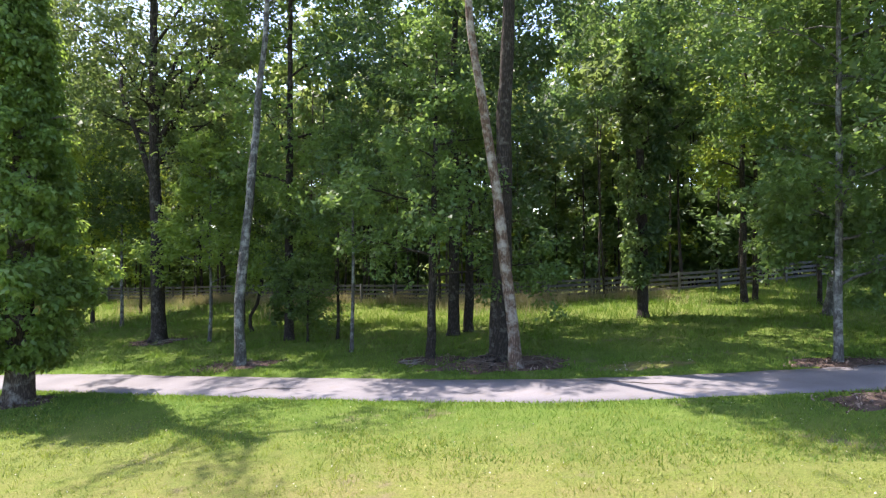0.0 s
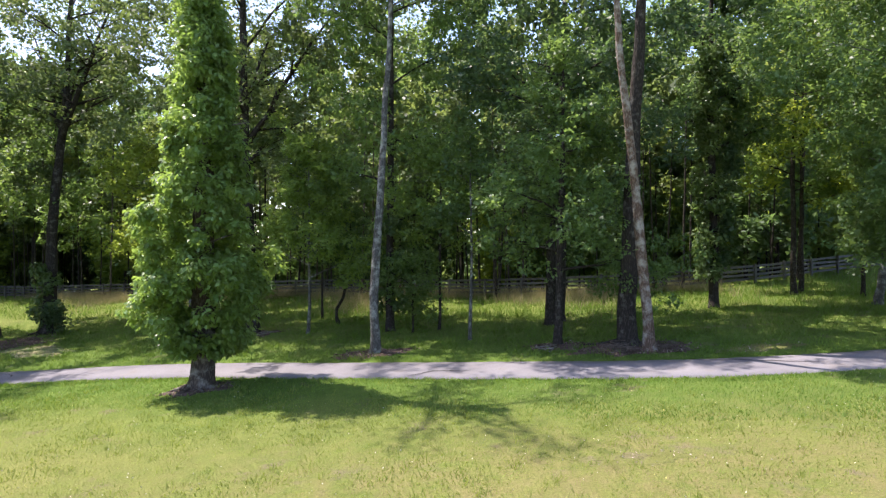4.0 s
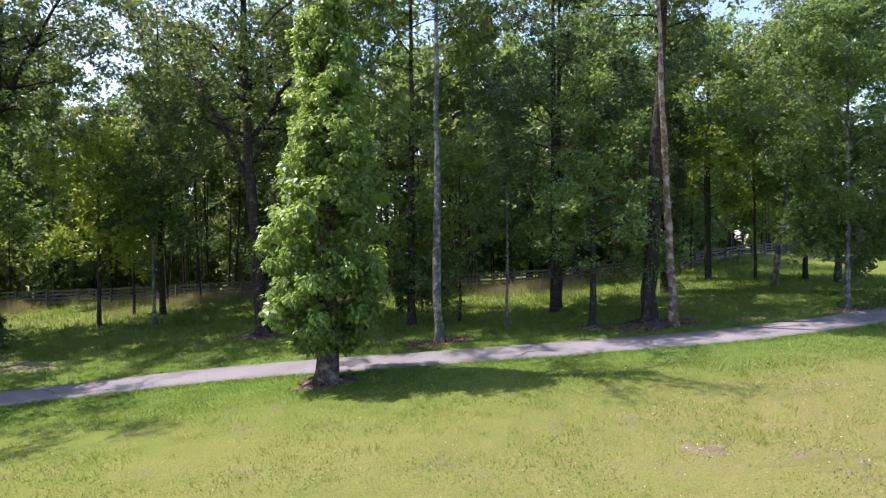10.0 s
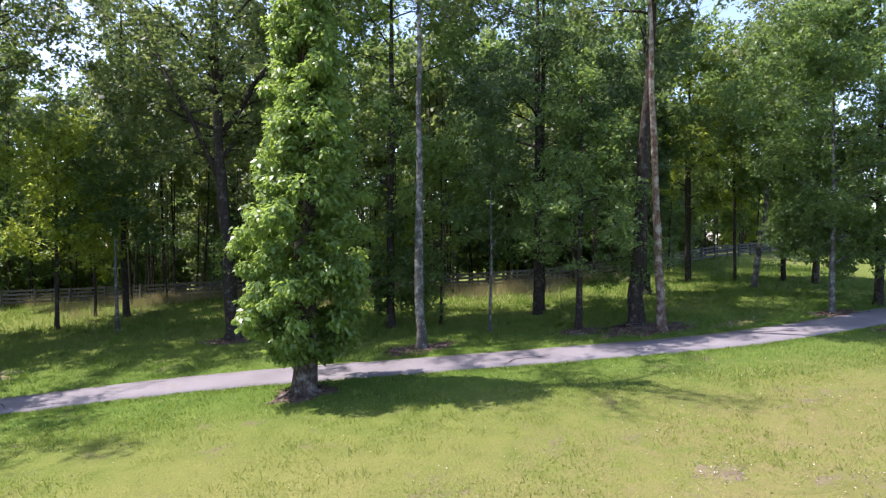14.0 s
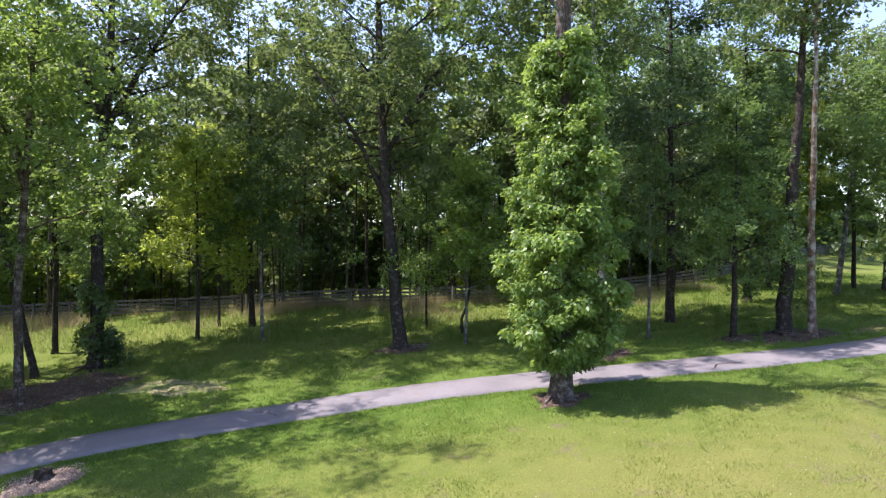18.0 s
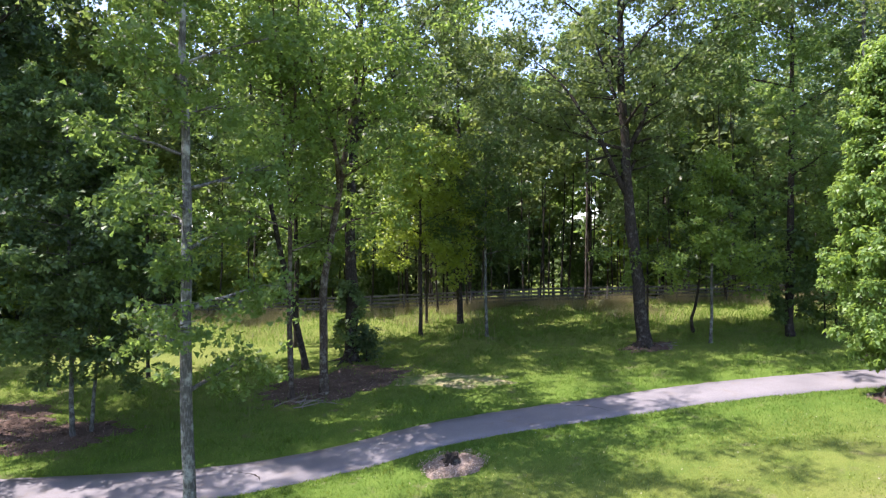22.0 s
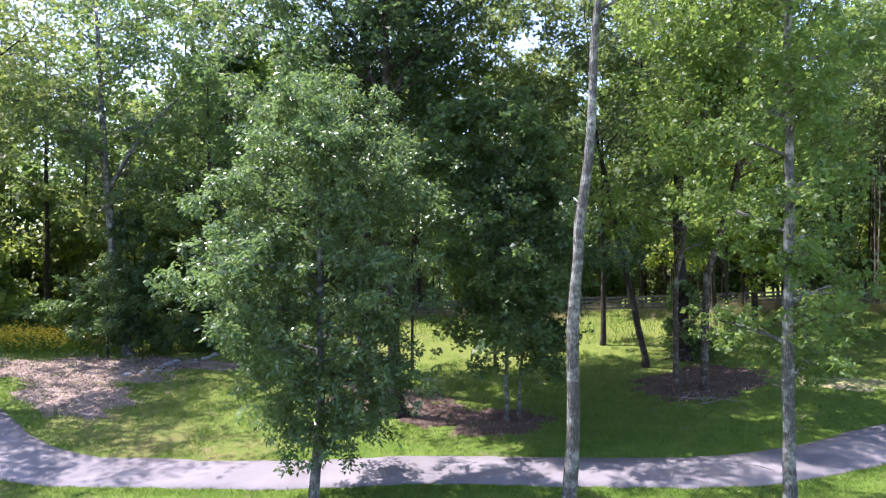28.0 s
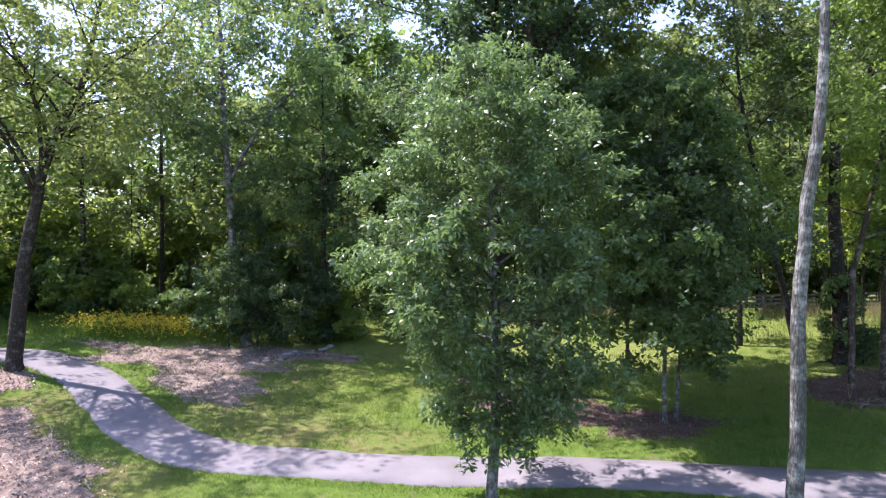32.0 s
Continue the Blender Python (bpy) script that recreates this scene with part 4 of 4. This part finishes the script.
bed("bare_soil", "worn bare soil patch in the lawn", -1.8, 8.2, 0.9, 0.35, 0, SOIL, 0.02, 70, CHIP, 0.05)
bed("bare_soil", "bare soil between lawn and trees", 5.6, 16.7, 1.6, 0.5, 5, SOIL, 0.035, 120, CHIP, 0.06)


def stump():
    rng = np.random.default_rng(41)
    x, y = -27.6, 20.2
    base = thing("tree_stump", x, y, float(gz(x, y)) + 0.06, "dark rotten tree stump in a ring of chips", "stump")
    n = 16
    verts, faces = [], []
    for h, r in ((-0.06, 0.30), (0.05, 0.24), (0.14, 0.20), (0.24, 0.18)):
        for j in range(n):
            a = 2 * math.pi * j / n
            k = r * (1 + 0.16 * rng.normal())
            verts.append((k * math.cos(a), k * math.sin(a), h + (0.09 * rng.random() if h > 0.2 else 0)))
    verts.append((0.02, 0.01, 0.10))
    for i in range(3):
        for j in range(n):
            k = (j + 1) % n
            faces.append((i * n + j, i * n + k, (i + 1) * n + k, (i + 1) * n + j))
    faces += [(3 * n + j, 3 * n + (j + 1) % n, 4 * n) for j in range(n)]
    part("stump_body", mesh_of("stump_body", verts, faces), BARK_DARK, base)
    for i in range(4):
        a = i * 1.7 + 0.4
        line = [np.array([math.cos(a), math.sin(a), 0]) * d + np.array([0, 0, z]) for d, z in ((0.15, 0.06), (0.32, 0.02), (0.5, -0.05))]
        v, f = tube(line, [0.06, 0.045, 0.015], 6)
        part("root", mesh_of("root", v, f, True), BARK_DARK, base)


stump()


def branch_pile(name, label, x, y, n, length, width, height, seed, material, thick=0.028):
    """Dead branches lying across one another."""
    rng = np.random.default_rng(seed)
    z0 = float(gz(x, y))
    base = thing(name, x, y, z0 + 0.05, label, "branches")
    for i in range(n):
        a = rng.uniform(0, math.pi)
        c = rng.normal(size=2) * width * 0.3
        ln = length * rng.uniform(0.5, 1.0)
        z = 0.02 + height * i / n
        pts = []
        for k in range(5):
            u = (k / 4 - 0.5) * ln
            px, py = c[0] + u * math.cos(a) + rng.normal() * 0.04, c[1] + u * math.sin(a) + rng.normal() * 0.04
            pts.append(np.array([px, py, float(gz(x + px, y + py)) - z0 + z + 0.02 * rng.random()]))
        r = rng.uniform(0.4, 1.0) * thick
        v, f = tube(pts, np.linspace(r, r * 0.45, 5), 6)
        part("branch", mesh_of("branch", v, f, True), material, base)


branch_pile("branch_pile", "pale dead branches piled at a trunk foot", -30.2, 28.7, 11, 2.0, 0.9, 0.16, 51, DEAD_WOOD)
branch_pile("brush_pile", "brown brushwood lying round the leaning pair", 1.0, 17.6, 30, 0.8, 0.9, 0.22, 52, LITTER_WOOD, 0.016)
branch_pile("brush_pile", "brown brushwood lying round the leaning pair", 2.8, 17.2, 26, 0.8, 0.9, 0.20, 53, LITTER_WOOD, 0.016)
branch_pile("branch_pile", "dead sticks on dark mulch", -41.6, 31.6, 6, 1.4, 1.2, 0.06, 54, DEAD_WOOD)
branch_pile("branch_pile", "weathered dead limbs among bark chips", -60.9, 29.6, 9, 2.4, 1.6, 0.15, 55, DEAD_WOOD)
branch_pile("branch_pile", "grey dead limbs along the bed edge", -53.6, 42.1, 8, 2.6, 1.2, 0.14, 56, DEAD_WOOD)
branch_pile("branch_pile", "thin sticks scattered under an oak", -12.9, 27.7, 6, 1.2, 1.0, 0.05, 57, DEAD_WOOD)
branch_pile("branch_pile", "short sticks beside a young beech", -0.9, 18.8, 6, 0.9, 0.7, 0.05, 58, DEAD_WOOD)


def stone(x, y, size, seed):
    rng = np.random.default_rng(seed)
    bm = bmesh.new()
    bmesh.ops.create_icosphere(bm, subdivisions=2, radius=size)
    for v in bm.verts:
        v.co *= 1 + 0.28 * noise.noise(v.co / size * 1.3 + Vector((seed, 0, 0)))
        v.co.z *= 0.55
    m = bpy.data.meshes.new("field_stone")
    bm.to_mesh(m)
    bm.free()
    ob = new("field_stone", m)
    m.materials.append(STONE)
    ob.matrix_world = pose(x, y, float(gz(x, y)) + 0.05, 0, 0, rng.uniform(0, 360))
    tagged(ob, "rough grey field stone at the bed edge", "stone", "stones along the bed")


rng_stone = np.random.default_rng(61)
for i in range(16):
    stone(-55.6 + 0.27 * i + rng_stone.normal() * 0.2, 40.5 + 0.22 * i + rng_stone.normal() * 0.25, rng_stone.uniform(0.10, 0.24), i)
stone(-7.8, 39.6, 0.26, 40)


def roots(x, y, r, n, seed, bark):
    """Roots that show above the soil round a big trunk."""
    rng = np.random.default_rng(seed)
    host = min((o for o in scene.objects if o.type == "EMPTY" and o.name.startswith(("oak_tree", "vine_covered"))), key=lambda o: (o.matrix_basis.translation.xy - Vector((x, y))).length)
    for i in range(n):
        a = 2 * math.pi * i / n + rng.normal() * 0.25
        ln = r * rng.uniform(2.2, 4.2)
        line = [np.array([math.cos(a + 0.15 * k), math.sin(a + 0.15 * k), 0]) * (0.6 * r + ln * k / 4) + np.array([0, 0, 0.20 * (1 - k / 4) ** 2 + 0.03 - 0.02 * k]) for k in range(5)]
        v, f = tube(line, np.linspace(0.3 * r, 0.03, 5), 7, rng, 0.08)
        part("root", mesh_of("root", v, f, True), bark, host)


roots(-43.7, 35.3, 0.36, 7, 71, BARK_BROWN)
roots(-13.62, 28.42, 0.3, 6, 72, BARK_DARK)
roots(-27.25, 34.7, 0.3, 6, 73, BARK_DARK)
roots(1.76, 18.44, 0.34, 6, 74, BARK_DARK)
roots(-12.34, 17.25, 0.3, 7, 75, BARK_BROWN)


def trunk_vine(x, y, low, high, reach, clumps, leaf, label, seed, side=(0.0, 6.3)):
    """A sleeve of climbing leaves round a trunk that already stands."""
    host = min((o for o in scene.objects if o.type == "EMPTY" and "tree" in o.name), key=lambda o: (o.matrix_basis.translation.xy - Vector((x, y))).length)
    rng = np.random.default_rng(seed)
    centres, radii = [], []
    for i in range(clumps):
        z = low + (high - low) * rng.random()
        a = rng.uniform(*side)
        R = 0.35 + reach * math.sin(math.pi * (0.1 + 0.85 * (z - low) / (high - low))) * rng.uniform(0.5, 1.15)
        centres.append((R * math.cos(a), R * math.sin(a), z))
        radii.append((0.3, 0.3, 0.28))
    quads = leaf_cloud(rng, centres, radii, [44] * clumps, 0.19, droop=0.8, narrow=0.7, out=1.0)
    part("vine_leaves", array_mesh("vine_leaves", quads, 4), leaf, host, label)


trunk_vine(8.5, 25.2, 1.5, 12.5, 0.5, 120, LEAF_SILVER, "pale green vine leaves", 81, (2.4, 4.6))
trunk_vine(8.5, 25.2, 2.0, 15.0, 0.6, 130, LEAF_DARK, "dark climbing leaves", 86, (-1.6, 1.9))
trunk_vine(-56.72, 44.54, 0.6, 8.5, 0.9, 120, LEAF_DARK, "dark climbing leaves", 82)
trunk_vine(-52.38, 45.77, 0.6, 11.0, 0.8, 120, LEAF_DARK, "dark climbing leaves", 83)
trunk_vine(-27.25, 34.70, 0.5, 4.0, 0.45, 40, LEAF_DARK, "dark climbing leaves", 84)
trunk_vine(-6.65, 25.75, 0.8, 5.5, 0.5, 50, LEAF_MAPLE, "leafy climbing shoots", 85)


def path_crack(points, width):
    host = bpy.data.objects["path"]
    line = curve_through(points, 0.08)
    rng = np.random.default_rng(91)
    t = unit(np.gradient(line, axis=0))
    verts, faces = [], []
    for i, p in enumerate(line):
        w = width * (0.5 + rng.random()) * math.sin(math.pi * (i + 0.6) / (len(line) + 0.2))
        j = 0.02 * rng.normal()
        for s in (-1, 1):
            q = p + np.array([-t[i, 1], t[i, 0]]) * (s * w + j)
            verts.append((q[0], q[1], float(gz(*q)) + 0.046))
    faces = [(2 * i, 2 * i + 1, 2 * i + 3, 2 * i + 2) for i in range(len(line) - 1)]
    part("crack", mesh_of("crack", verts, [tuple(reversed(f)) for f in faces]), CRACK, host, "dark open crack")


k = Mat("crack_dirt")
CRACK = k.done(k.mix(k.ramp(k.noise(20, 3), (0.4, 0.0), (0.6, 1.0)), (0.018, 0.016, 0.015), (0.05, 0.04, 0.034)), 0.95, 0.1)
path_crack([(-6.0, 16.3), (-5.5, 16.45), (-5.1, 16.7), (-4.4, 16.5), (-3.8, 16.35)], 0.035)
path_crack([(3.4, 15.4), (4.3, 15.0), (5.3, 14.5), (6.2, 14.1)], 0.03)
path_crack([(-22.0, 22.9), (-21.3, 22.3), (-21.0, 21.5)], 0.02)
path_crack([(-33.4, 22.9), (-32.9, 22.3), (-32.8, 21.8)], 0.02)


# ---- grass ----
def blades(name, xy, height, width, material, label, seed, lean=0.5):
    rng = np.random.default_rng(seed)
    n = len(xy)
    z = gz(xy[:, 0], xy[:, 1]) - 0.01
    b = np.column_stack([xy, z])
    a = rng.uniform(0, 2 * math.pi, n)
    s = np.column_stack([np.cos(a), np.sin(a), np.zeros(n)])
    h = height * (0.55 + 0.9 * rng.random((n, 1)))
    tip = b + h * np.column_stack([lean * rng.normal(size=(n, 2)), np.ones(n)])
    w = width * (0.6 + 0.8 * rng.random((n, 1)))
    ob = new(name, array_mesh(name, np.stack([b - s * w, b + s * w, tip], 1), 3))
    ob.data.materials.append(material)
    return tagged(ob, label, "grass", kind="stuff")


def lawn():
    rng = np.random.default_rng(31)

    def strip(n, lo, hi, x0=-72, x1=26):
        x = rng.uniform(x0, x1, n)
        y = path_y(x) + rng.uniform(lo, hi, n)
        keep = path_distance(x, y) > HALF + 0.03
        return np.column_stack([x, y])[keep]

    def clear(xy, keep):
        """Thins the grass where mulch, chips or bare soil lie."""
        inside = np.zeros(len(xy), bool)
        for cx, cy, rx, ry, turn in BEDS + [(a, b, 0.8 * r, 0.7 * r, 0) for a, b, r in VERGES]:
            c, s = math.cos(radians(turn)), math.sin(radians(turn))
            u = ((xy[:, 0] - cx) * c + (xy[:, 1] - cy) * s) / rx
            v = (-(xy[:, 0] - cx) * s + (xy[:, 1] - cy) * c) / ry
            inside |= u * u + v * v < 0.3 + 0.75 * rng.random(len(xy))
        return xy[~inside | (rng.random(len(xy)) < keep)]

    def tufted(xy, n, spread):
        k = rng.integers(0, len(xy), n)
        return xy[k] + rng.normal(size=(n, 2)) * spread

    near = strip(105000, -16, -3.6, -40, 18)
    lushy = strip(76000, -5.2, -1.0)
    edge = strip(26000, -1.75, -1.05)
    blades("lawn_grass", clear(near, 0.6), 0.05, 0.012, BLADE, "short sunlit lawn grass, yellowing in places", 1)
    blades("path_side_grass", clear(np.vstack([lushy, edge]), 0.2), 0.075, 0.010, BLADE_LONG, "greener lawn grass along the path edge", 7)
    seeds = strip(1100, -12, -1.4, -40, 18)
    blades("lawn_tufts", clear(tufted(seeds, 14000, 0.10), 0.5), 0.14, 0.008, BLADE, "longer grass tufts standing in the lawn", 2)
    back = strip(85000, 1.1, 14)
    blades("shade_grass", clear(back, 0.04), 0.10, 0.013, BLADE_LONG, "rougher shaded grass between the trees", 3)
    t = tufted(strip(1800, 1.2, 16), 36000, 0.14)
    t = t[path_distance(t[:, 0], t[:, 1]) > HALF]
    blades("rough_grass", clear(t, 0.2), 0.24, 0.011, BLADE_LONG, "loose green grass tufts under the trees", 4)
    x = rng.uniform(-40, 12, 66000)
    y = -behind(x, 0.0) - np.abs(rng.normal(size=66000)) * (2.4 + 1.6 * np.sin(0.55 * x)) + 0.9
    drift = np.array([noise.fractal((a * 0.28, b * 0.5, 3.0), 0.9, 2.0, 4) for a, b in zip(x, y)])
    k = drift + 0.28 * rng.normal(size=66000) > 0.10
    x, y = x[k], y[k]
    blades("meadow_grass", np.column_stack([x, y]), 0.60, 0.011, BLADE_TAN, "tall dry straw-coloured grass along the fence", 5, 0.3)
    x = rng.uniform(-74, 30, 46000)
    y = -behind(x, 0.0) - rng.uniform(-1, 10, 46000)
    k = (y > path_y(x) + 5) & (path_distance(x, y) > 2)
    blades("meadow_green", clear(np.column_stack([x, y])[k], 0.05), 0.28, 0.014, BLADE_LONG, "tall green meadow grass in front of the fence", 6, 0.4)
    x = np.concatenate([rng.normal(-63.6, 1.7, 9000), rng.uniform(-75, -50, 5000)])
    y = np.concatenate([rng.normal(46.6, 0.9, 9000), rng.uniform(45, 50, 5000)])
    k = path_distance(x, y) > 2
    blades("flower_stems", np.column_stack([x, y])[k], 0.55, 0.013, BLADE_LONG, "dense green flower stems by the woodland edge", 8, 0.25)
    n = 2000
    x, y = rng.normal(-63.2, 2.4, n), rng.normal(46.5, 0.9, n)
    at = np.column_stack([x, y, gz(x, y) + rng.uniform(0.2, 1.05, n)])
    heads = leaf_cloud(rng, at, np.full((n, 3), 0.03), [3] * n, 0.085, narrow=0.8)
    ob = new("yellow_flowers", array_mesh("yellow_flowers", heads, 4))
    ob.data.materials.append(PETAL)
    tagged(ob, "patch of tall yellow flowers before the woods", "flowers", kind="stuff")
    xy = strip(3500, -14, -1.3, -40, 18)
    heads = leaf_cloud(rng, np.column_stack([xy, gz(xy[:, 0], xy[:, 1]) + 0.05]), np.full((len(xy), 3), 0.02), [1] * len(xy), 0.024, narrow=0.9)
    ob = new("clover_heads", array_mesh("clover_heads", heads, 4))
    ob.data.materials.append(CLOVER)
    tagged(ob, "scattered pale clover heads in the lawn", "flowers", kind="stuff")


lawn()
